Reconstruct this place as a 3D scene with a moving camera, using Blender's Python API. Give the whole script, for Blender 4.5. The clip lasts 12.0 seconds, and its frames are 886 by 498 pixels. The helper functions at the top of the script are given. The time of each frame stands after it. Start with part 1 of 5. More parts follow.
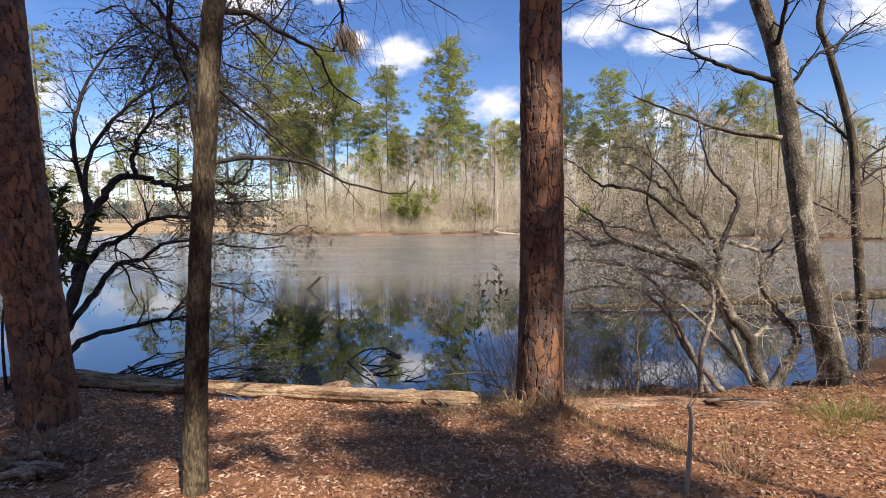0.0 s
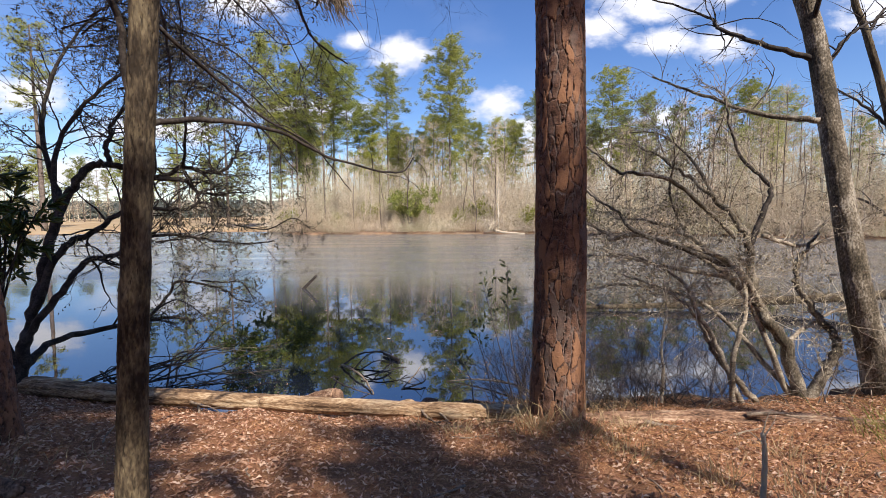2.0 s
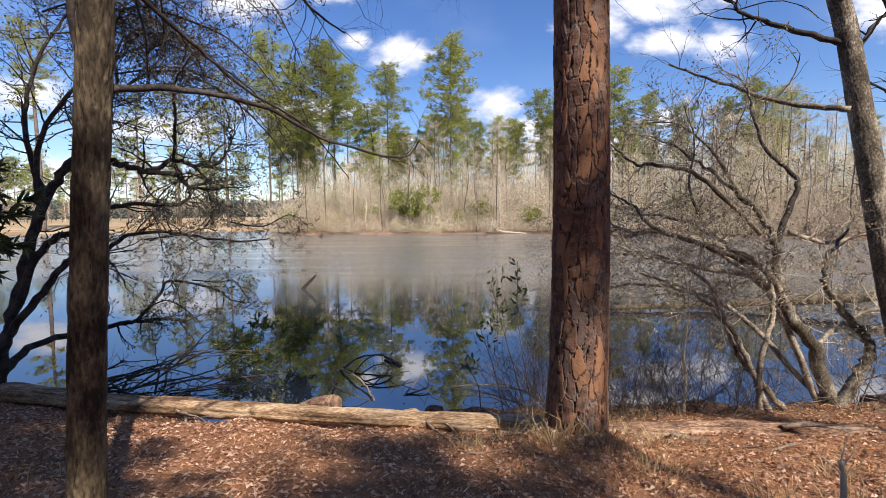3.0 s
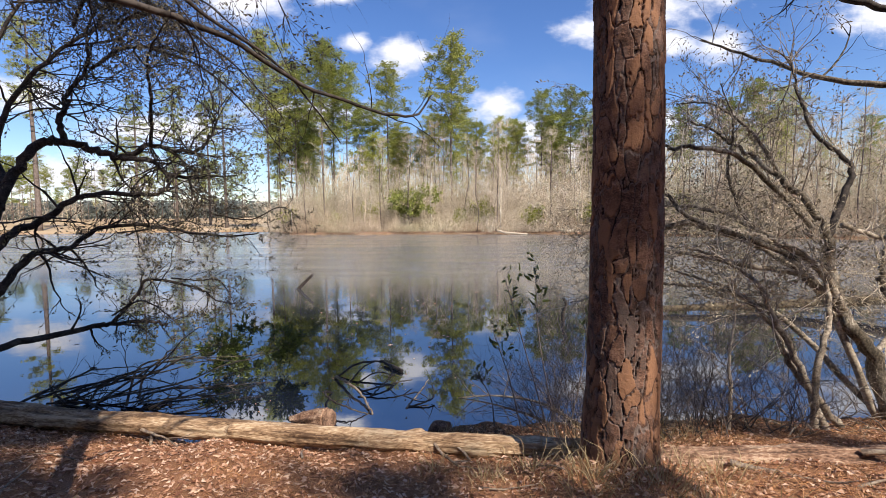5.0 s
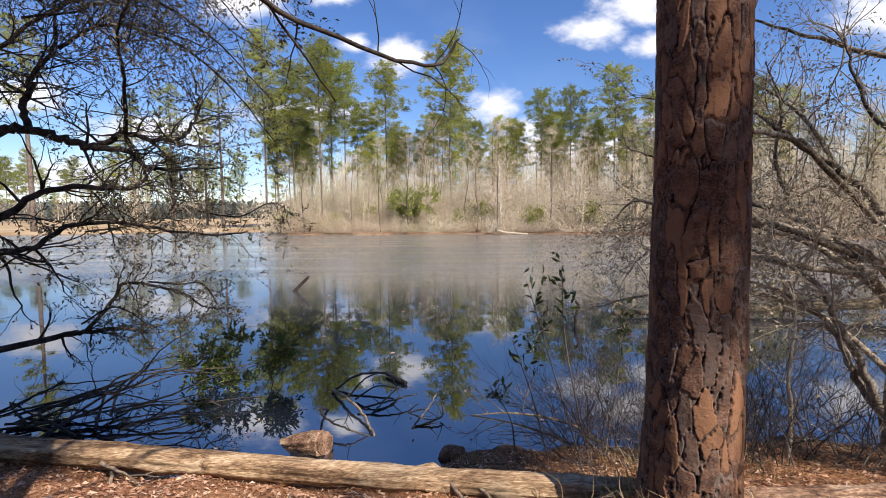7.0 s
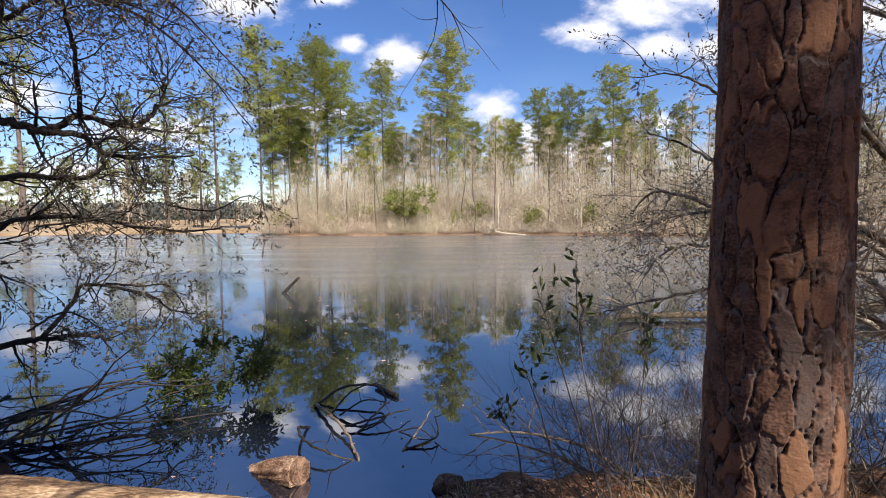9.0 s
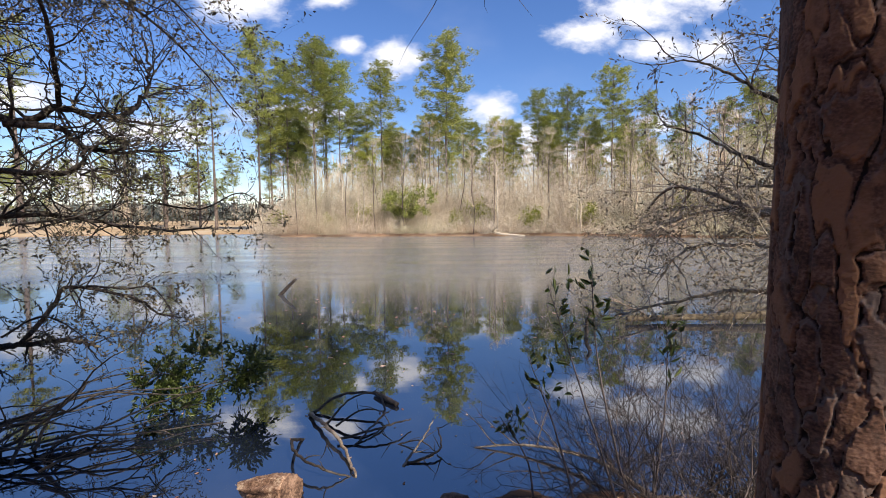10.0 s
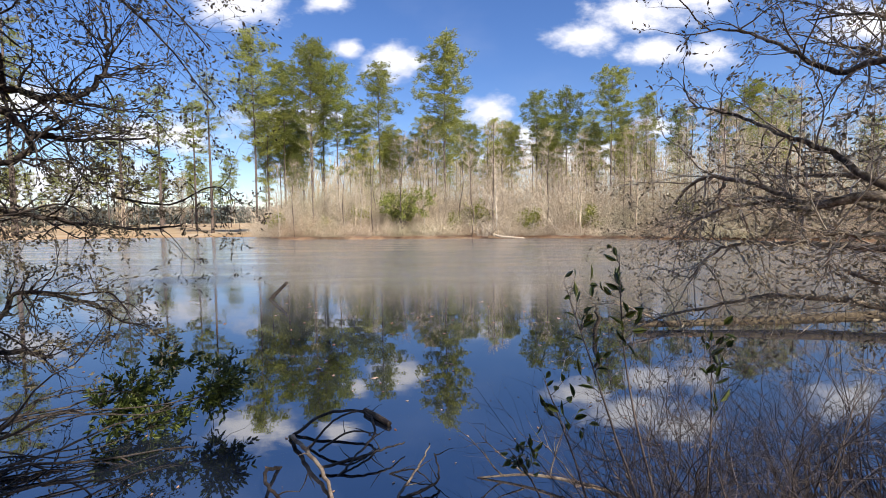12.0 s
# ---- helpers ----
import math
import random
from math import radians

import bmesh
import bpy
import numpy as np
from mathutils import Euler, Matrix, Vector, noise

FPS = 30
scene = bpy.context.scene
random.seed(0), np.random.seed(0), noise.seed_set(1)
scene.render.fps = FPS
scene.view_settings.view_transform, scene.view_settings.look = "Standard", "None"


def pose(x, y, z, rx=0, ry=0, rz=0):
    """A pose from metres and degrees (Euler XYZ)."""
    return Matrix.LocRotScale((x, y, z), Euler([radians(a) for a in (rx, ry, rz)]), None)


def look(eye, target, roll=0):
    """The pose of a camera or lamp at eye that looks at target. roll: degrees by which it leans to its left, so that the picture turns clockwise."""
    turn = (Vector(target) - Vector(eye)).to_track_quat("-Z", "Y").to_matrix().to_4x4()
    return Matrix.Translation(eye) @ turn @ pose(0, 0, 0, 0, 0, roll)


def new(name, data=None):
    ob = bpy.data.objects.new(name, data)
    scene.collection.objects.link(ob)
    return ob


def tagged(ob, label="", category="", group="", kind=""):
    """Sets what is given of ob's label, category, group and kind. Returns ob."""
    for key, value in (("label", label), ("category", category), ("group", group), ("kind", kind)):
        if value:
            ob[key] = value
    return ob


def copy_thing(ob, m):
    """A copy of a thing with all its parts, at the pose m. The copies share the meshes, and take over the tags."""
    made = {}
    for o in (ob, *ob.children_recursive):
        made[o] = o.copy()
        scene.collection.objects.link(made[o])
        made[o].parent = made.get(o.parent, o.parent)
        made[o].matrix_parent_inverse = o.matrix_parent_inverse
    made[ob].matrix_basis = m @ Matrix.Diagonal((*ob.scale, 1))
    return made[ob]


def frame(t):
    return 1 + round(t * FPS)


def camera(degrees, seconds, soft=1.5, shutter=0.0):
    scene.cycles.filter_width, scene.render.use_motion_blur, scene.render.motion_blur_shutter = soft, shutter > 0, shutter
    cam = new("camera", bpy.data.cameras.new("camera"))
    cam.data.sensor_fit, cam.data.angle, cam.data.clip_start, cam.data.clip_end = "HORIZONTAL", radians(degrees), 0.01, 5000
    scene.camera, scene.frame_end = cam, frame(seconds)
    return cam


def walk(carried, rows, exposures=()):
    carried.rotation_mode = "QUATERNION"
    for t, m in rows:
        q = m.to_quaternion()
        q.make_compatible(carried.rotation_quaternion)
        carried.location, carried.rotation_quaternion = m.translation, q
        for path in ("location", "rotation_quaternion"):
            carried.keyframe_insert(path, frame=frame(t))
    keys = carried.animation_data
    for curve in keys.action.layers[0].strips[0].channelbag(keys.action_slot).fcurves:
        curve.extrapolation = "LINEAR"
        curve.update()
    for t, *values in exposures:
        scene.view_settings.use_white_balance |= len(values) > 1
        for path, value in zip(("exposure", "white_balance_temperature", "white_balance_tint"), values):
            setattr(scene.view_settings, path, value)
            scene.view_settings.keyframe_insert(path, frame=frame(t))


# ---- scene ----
cam = camera(88.7, 12.0, soft=0.9)
METRES, EYE, TILT, LEAN, TURN = 4.4, 1.55, -0.6, 0.0, 0.0
ROWS = [
    (0.0, 0.0, 0.0, 0.0, -0.04, -3.82, 0.58),
    (0.5, -0.0021, 0.0381, -0.0075, -0.03, -3.84, 0.58),
    (1.0, -0.001, 0.0827, -0.015, -0.02, -3.84, 0.58),
    (1.5, -0.0011, 0.1252, -0.0213, 0.0, -3.86, 0.58),
    (2.0, -0.0054, 0.1661, -0.0315, 0.01, -3.84, 0.56),
    (2.5, -0.0133, 0.2139, -0.0399, 0.04, -3.84, 0.57),
    (3.0, -0.0209, 0.2642, -0.0479, 0.08, -3.81, 0.58),
    (5.0, -0.0469, 0.4381, -0.0804, -0.0, -3.65, 0.45),
    (5.5, -0.0578, 0.4812, -0.0835, -0.04, -3.65, 0.49),
    (6.0, -0.0713, 0.5271, -0.0865, -0.08, -3.64, 0.5),
    (6.5, -0.0793, 0.565, -0.0892, -0.14, -3.62, 0.53),
    (7.0, -0.081, 0.6011, -0.0931, -0.21, -3.6, 0.54),
    (9.0, -0.0755, 0.7578, -0.1139, -0.58, -3.44, 0.51),
    (9.5, -0.0816, 0.7976, -0.1176, -0.65, -3.39, 0.53),
    (10.0, -0.085, 0.8342, -0.1214, -0.72, -3.31, 0.55),
    (10.5, -0.0847, 0.8713, -0.1266, -0.77, -3.24, 0.57),
    (11.0, -0.0833, 0.9124, -0.131, -0.84, -3.14, 0.58),
    (11.5, -0.0807, 0.9489, -0.1324, -0.89, -3.05, 0.59),
    (12.0, -0.0821, 0.9805, -0.1371, -0.93, -2.95, 0.6),
]
walk(cam, [(t, pose(0, 0, EYE, TILT, LEAN, TURN) @ pose(METRES * x, METRES * y, METRES * z, 90 + pitch, roll, yaw)) for t, x, y, z, yaw, pitch, roll in ROWS], exposures=((0.0, 0.61, 6500, 15), (12.0, 0.61, 6500, 15)))

# ---- light ----
SUN_DIR = Vector((0.45, -0.62, 0.78)).normalized()
world = bpy.data.worlds.new("sky")
scene.world = world
world.use_nodes = True


def sky_nodes():
    nt = world.node_tree
    N, L = nt.nodes, nt.links
    N.clear()
    out, bg = N.new("ShaderNodeOutputWorld"), N.new("ShaderNodeBackground")
    L.new(bg.outputs[0], out.inputs[0])
    sky = N.new("ShaderNodeTexSky")
    sky.sky_type, sky.sun_disc = "NISHITA", False
    sky.sun_elevation, sky.sun_rotation = math.asin(SUN_DIR.z), math.atan2(SUN_DIR.x, SUN_DIR.y)
    sky.air_density, sky.dust_density, sky.ozone_density = 1.0, 0.3, 3.5
    geo = N.new("ShaderNodeTexCoord")
    sep = N.new("ShaderNodeSeparateXYZ")
    L.new(geo.outputs["Generated"], sep.inputs[0])

    def op(kind, a, b=None, c=None):
        n = N.new("ShaderNodeMath")
        n.operation = kind
        for i, v in enumerate((a, b, c)):
            if v is None:
                continue
            if isinstance(v, (int, float)):
                n.inputs[i].default_value = v
            else:
                L.new(v, n.inputs[i])
        return n.outputs[0]

    # clouds lie where the sky's directions u = x/|y|, v = z/|y| say
    depth = op("MAXIMUM", op("ABSOLUTE", sep.outputs[1]), 0.08)
    u, v = op("DIVIDE", sep.outputs[0], depth), op("DIVIDE", sep.outputs[2], depth)
    uv = N.new("ShaderNodeCombineXYZ")
    L.new(u, uv.inputs[0])
    L.new(v, uv.inputs[1])
    clouds = ((0.33, 0.395, 0.10, 0.045), (0.44, 0.435, 0.14, 0.05), (0.56, 0.475, 0.12, 0.05), (0.485, 0.365, 0.10, 0.04), (0.60, 0.357, 0.085, 0.045),
              (-0.085, 0.342, 0.085, 0.048), (0.112, 0.235, 0.07, 0.05), (0.94, 0.42, 0.13, 0.06), (-0.42, 0.46, 0.13, 0.06), (-0.22, 0.47, 0.07, 0.03),
              (-0.80, 0.09, 0.34, 0.06), (0.48, 0.20, 0.07, 0.03), (-0.90, 0.27, 0.13, 0.05), (0.19, 0.19, 0.06, 0.03),
              (-0.185, 0.37, 0.045, 0.026), (-0.62, 0.19, 0.22, 0.045), (-0.30, 0.22, 0.20, 0.04), (0.30, 0.14, 0.30, 0.05))
    best = None
    for cu, cv, su, sv in clouds:
        m = N.new("ShaderNodeVectorMath")
        m.operation = "SUBTRACT"
        L.new(uv.outputs[0], m.inputs[0])
        m.inputs[1].default_value = (cu, cv, 0)
        d = N.new("ShaderNodeVectorMath")
        d.operation = "DIVIDE"
        L.new(m.outputs[0], d.inputs[0])
        d.inputs[1].default_value = (su, sv, 1)
        ln = N.new("ShaderNodeVectorMath")
        ln.operation = "LENGTH"
        L.new(d.outputs[0], ln.inputs[0])
        one = op("SUBTRACT", 1.0, ln.outputs["Value"])
        best = one if best is None else op("MAXIMUM", best, one)
    stretch = N.new("ShaderNodeVectorMath")
    stretch.operation = "MULTIPLY"
    L.new(uv.outputs[0], stretch.inputs[0])
    stretch.inputs[1].default_value = (1.0, 1.7, 1)
    puff = N.new("ShaderNodeTexNoise")
    puff.inputs["Scale"].default_value, puff.inputs["Detail"].default_value, puff.inputs["Roughness"].default_value = 16, 7, 0.58
    L.new(stretch.outputs[0], puff.inputs["Vector"])
    wide = N.new("ShaderNodeTexNoise")
    wide.inputs["Scale"].default_value, wide.inputs["Detail"].default_value = 2.2, 5
    L.new(stretch.outputs[0], wide.inputs["Vector"])
    amount = op("ADD", best, op("MULTIPLY", op("SUBTRACT", puff.outputs["Fac"], 0.5), 1.6))
    veil = op("MULTIPLY", op("SUBTRACT", wide.outputs["Fac"], 0.56), 1.0)
    amount = op("MAXIMUM", amount, veil)
    ramp = N.new("ShaderNodeMapRange")
    ramp.interpolation_type = "SMOOTHSTEP"
    ramp.inputs["From Min"].default_value, ramp.inputs["From Max"].default_value = -0.06, 0.8
    L.new(amount, ramp.inputs["Value"])
    shade = N.new("ShaderNodeMixRGB")
    shade.inputs[1].default_value, shade.inputs[2].default_value = (5.4, 5.9, 6.9, 1), (7.2, 7.4, 7.8, 1)
    L.new(op("MULTIPLY", amount, 1.3), shade.inputs[0])
    mix = N.new("ShaderNodeMixRGB")
    L.new(ramp.outputs[0], mix.inputs[0])
    deep = N.new("ShaderNodeHueSaturation")
    deep.inputs["Hue"].default_value, deep.inputs["Saturation"].default_value, deep.inputs["Value"].default_value = 0.510, 1.2, 1.08
    L.new(sky.outputs[0], deep.inputs["Color"])
    L.new(deep.outputs[0], mix.inputs[1])
    L.new(shade.outputs[0], mix.inputs[2])
    L.new(mix.outputs[0], bg.inputs[0])
    bg.inputs[1].default_value = 0.1


sky_nodes()
sun = new("sun", bpy.data.lights.new("sun", "SUN"))
sun.data.energy, sun.data.angle, sun.data.color = 5.0, radians(0.6), (1.0, 0.94, 0.82)
sun.matrix_world = look(SUN_DIR * 60, (0, 0, 0))


# ---- materials ----
def mat(name, colours, scale=6.0, rough=0.85, bump=0.3, stretch=(1, 1, 1), fine=60.0, island=False, spec=0.3, attr=None, distance=0.01, translucent=0.0):
    """Noise at two scales over a ramp of colours; island: colours vary piece by piece."""
    m = bpy.data.materials.new(name)
    m.use_nodes = True
    N, L = m.node_tree.nodes, m.node_tree.links
    b = N["Principled BSDF"]
    b.inputs["Roughness"].default_value = rough
    b.inputs["Specular IOR Level"].default_value = spec
    tc, mp = N.new("ShaderNodeTexCoord"), N.new("ShaderNodeMapping")
    mp.inputs["Scale"].default_value = stretch
    L.new(tc.outputs["Object"], mp.inputs[0])
    big, small = N.new("ShaderNodeTexNoise"), N.new("ShaderNodeTexNoise")
    for n, s in ((big, scale), (small, fine)):
        n.inputs["Scale"].default_value, n.inputs["Detail"].default_value = s, 6
        L.new(mp.outputs[0], n.inputs["Vector"])
    mixed = N.new("ShaderNodeMath")
    mixed.operation = "MULTIPLY_ADD"
    L.new(small.outputs["Fac"], mixed.inputs[0])
    mixed.inputs[1].default_value = 0.45
    base = N.new("ShaderNodeMath")
    base.operation = "MULTIPLY"
    L.new(big.outputs["Fac"], base.inputs[0])
    base.inputs[1].default_value = 0.55
    L.new(base.outputs[0], mixed.inputs[2])
    value = mixed.outputs[0]
    if island:
        g = N.new("ShaderNodeNewGeometry")
        k = N.new("ShaderNodeMath")
        k.operation = "MULTIPLY_ADD"
        L.new(g.outputs["Random Per Island"], k.inputs[0])
        k.inputs[1].default_value = 0.5
        h = N.new("ShaderNodeMath")
        h.operation = "MULTIPLY"
        L.new(value, h.inputs[0])
        h.inputs[1].default_value = 0.5
        L.new(h.outputs[0], k.inputs[2])
        value = k.outputs[0]
    ramp = N.new("ShaderNodeValToRGB")
    e = ramp.color_ramp.elements
    while len(e) < len(colours):
        e.new(0.5)
    lo, hi = (0.12, 0.72) if island else (0.40, 0.60)
    for i, c in enumerate(colours):
        e[i].position = lo + (hi - lo) * i / max(1, len(colours) - 1)
        e[i].color = (*c, 1)
    L.new(value, ramp.inputs[0])
    colour = ramp.outputs[0]
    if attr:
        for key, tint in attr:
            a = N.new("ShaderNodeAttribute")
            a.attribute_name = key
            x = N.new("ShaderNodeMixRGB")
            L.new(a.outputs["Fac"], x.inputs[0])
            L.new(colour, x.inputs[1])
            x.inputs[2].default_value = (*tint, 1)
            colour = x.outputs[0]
    L.new(colour, b.inputs["Base Color"])
    if bump:
        bp = N.new("ShaderNodeBump")
        bp.inputs["Strength"].default_value, bp.inputs["Distance"].default_value = bump, distance
        L.new(mixed.outputs[0], bp.inputs["Height"])
        L.new(bp.outputs[0], b.inputs["Normal"])
    if translucent:
        t = N.new("ShaderNodeBsdfTranslucent")
        L.new(colour, t.inputs[0])
        s = N.new("ShaderNodeMixShader")
        s.inputs[0].default_value = translucent
        L.new(b.outputs[0], s.inputs[1])
        L.new(t.outputs[0], s.inputs[2])
        L.new(s.outputs[0], N["Material Output"].inputs[0])
    return m


M_LEAF = mat("fallen_leaf", [(0.085, 0.035, 0.021), (0.22, 0.094, 0.051), (0.35, 0.175, 0.102), (0.49, 0.285, 0.18), (0.68, 0.49, 0.36)], 12, 0.7, 0.2, island=True, translucent=0.15)
M_STRAW = mat("pine_straw", [(0.33, 0.125, 0.045), (0.55, 0.25, 0.095), (0.68, 0.39, 0.18)], 10, 0.75, 0, island=True)
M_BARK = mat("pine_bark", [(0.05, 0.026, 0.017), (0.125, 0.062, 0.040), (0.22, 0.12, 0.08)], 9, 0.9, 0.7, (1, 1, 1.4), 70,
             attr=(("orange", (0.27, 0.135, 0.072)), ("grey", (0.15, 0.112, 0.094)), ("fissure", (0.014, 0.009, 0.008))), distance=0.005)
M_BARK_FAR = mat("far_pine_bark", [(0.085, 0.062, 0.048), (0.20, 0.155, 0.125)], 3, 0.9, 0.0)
M_GREY = mat("grey_bark", [(0.026, 0.018, 0.011), (0.075, 0.055, 0.034), (0.16, 0.125, 0.075)], 9, 0.9, 0.6, (1, 1, 0.35), 55, attr=(("fissure", (0.02, 0.016, 0.012)),), distance=0.008)
M_PALE = mat("pale_mottled_bark", [(0.035, 0.028, 0.018), (0.09, 0.072, 0.05), (0.15, 0.122, 0.09), (0.32, 0.28, 0.22)], 4, 0.9, 0.5, (1, 1, 0.6), 45, attr=(("fissure", (0.06, 0.045, 0.03)),), distance=0.006)
# colours halved so the base colour itself carries the canopy's shade
M_DARK = mat("dark_branch", [(0.014, 0.010, 0.008), (0.034, 0.026, 0.021), (0.075, 0.06, 0.05)], 8, 0.85, 0.3)
M_TWIG = mat("tan_twig", [(0.14, 0.11, 0.08), (0.33, 0.27, 0.20), (0.56, 0.48, 0.37)], 4, 0.85, 0.0, island=True)
M_STEM = mat("grey_brown_stem", [(0.10, 0.078, 0.056), (0.235, 0.19, 0.14), (0.44, 0.375, 0.29)], 6, 0.9, 0.3, fine=40)
M_RED_TWIG = mat("red_brown_twig", [(0.03, 0.022, 0.020), (0.075, 0.057, 0.052), (0.16, 0.13, 0.115)], 4, 0.8, 0.0, island=True)
M_BRUSH = mat("bare_brush", [(0.27, 0.225, 0.165), (0.50, 0.425, 0.32), (0.74, 0.665, 0.54)], 0.6, 0.9, 0.0, island=True)


def vary_by_object(m, tints):
    """Tints a material from object to object."""
    N, L = m.node_tree.nodes, m.node_tree.links
    b = N["Principled BSDF"]
    src = b.inputs["Base Color"].links[0].from_socket
    info, ramp, x = N.new("ShaderNodeObjectInfo"), N.new("ShaderNodeValToRGB"), N.new("ShaderNodeMixRGB")
    x.blend_type, x.inputs[0].default_value = "MULTIPLY", 1.0
    e = ramp.color_ramp.elements
    while len(e) < len(tints):
        e.new(0.5)
    for i, c in enumerate(tints):
        e[i].position, e[i].color = i / (len(tints) - 1), (*c, 1)
    L.new(info.outputs["Random"], ramp.inputs[0])
    L.new(src, x.inputs[1])
    L.new(ramp.outputs[0], x.inputs[2])
    L.new(x.outputs[0], b.inputs["Base Color"])


vary_by_object(M_BRUSH, ((0.80, 0.74, 0.68), (1.05, 1.02, 0.98), (0.85, 0.72, 0.62), (1.1, 1.06, 0.98), (0.78, 0.80, 0.66)))
M_WHITE_TRUNK = mat("pale_sapling_bark", [(0.26, 0.22, 0.17), (0.46, 0.41, 0.33), (0.60, 0.56, 0.48)], 1.5, 0.9, 0.0)
M_WOOD = mat("weathered_log", [(0.085, 0.048, 0.026), (0.22, 0.135, 0.075), (0.34, 0.225, 0.13), (0.52, 0.39, 0.25)], 2.2, 0.85, 0.9, (0.6, 4, 4), 22, attr=(("fissure", (0.05, 0.032, 0.02)),), distance=0.01)
# wet wood, darkened further to hold the left trees' shade in its colour
M_WET = mat("wet_shaded_wood", [(0.014, 0.010, 0.008), (0.04, 0.03, 0.022), (0.085, 0.065, 0.05)], 9, 0.55, 0.4)
M_SNAG = mat("bleached_dead_wood", [(0.12, 0.085, 0.06), (0.25, 0.185, 0.13), (0.36, 0.29, 0.21)], 9, 0.8, 0.4)
M_ROT = mat("rotten_wood", [(0.06, 0.033, 0.021), (0.16, 0.092, 0.058), (0.30, 0.185, 0.12)], 9, 0.85, 0.6, fine=50)
M_SPLIT = mat("reddish_split_log", [(0.05, 0.026, 0.015), (0.16, 0.085, 0.05), (0.27, 0.16, 0.10), (0.46, 0.33, 0.22)], 2.6, 0.85, 0.9, (0.7, 3, 3), 26, attr=(("fissure", (0.04, 0.024, 0.016)),), distance=0.01)
M_NEEDLE = mat("pine_needles", [(0.14, 0.17, 0.045), (0.26, 0.29, 0.075), (0.42, 0.43, 0.14)], 0.5, 0.6, 0.0, island=True, translucent=0.5)
vary_by_object(M_NEEDLE, ((0.86, 0.92, 0.85), (1.1, 1.02, 0.8), (0.92, 0.95, 0.92), (1.15, 1.06, 0.75)))
M_LIME = mat("young_pine_needles", [(0.15, 0.17, 0.015), (0.25, 0.27, 0.03), (0.36, 0.36, 0.07)], 0.5, 0.6, 0.0, island=True, translucent=0.3)
M_EVER = mat("evergreen_leaf", [(0.014, 0.028, 0.006), (0.040, 0.062, 0.012), (0.12, 0.145, 0.03)], 8, 0.4, 0.0, island=True, spec=0.5, translucent=0.2)
M_DRYLEAF = mat("withered_leaf", [(0.04, 0.034, 0.024), (0.10, 0.085, 0.055), (0.19, 0.16, 0.10)], 8, 0.7, 0.0, island=True, translucent=0.2)
M_TANLEAF = mat("curled_tan_leaf", [(0.11, 0.09, 0.055), (0.25, 0.205, 0.135), (0.44, 0.375, 0.26)], 8, 0.7, 0.0, island=True, translucent=0.25)
M_GRASS = mat("dry_grass", [(0.18, 0.12, 0.06), (0.33, 0.24, 0.125), (0.47, 0.37, 0.22)], 2, 0.85, 0.0, island=True, translucent=0.2)
M_GREEN = mat("green_grass", [(0.10, 0.12, 0.02), (0.22, 0.24, 0.05), (0.40, 0.38, 0.13)], 2, 0.8, 0.0, island=True, translucent=0.25)
M_MOSS = mat("hanging_moss", [(0.08, 0.06, 0.04), (0.16, 0.12, 0.085), (0.24, 0.19, 0.14)], 4, 0.9, 0.0, island=True)
# pale grey-green: distance haze is mixed into the leaf colour
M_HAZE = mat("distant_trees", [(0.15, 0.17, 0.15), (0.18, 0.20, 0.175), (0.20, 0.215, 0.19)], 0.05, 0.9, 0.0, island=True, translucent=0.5)


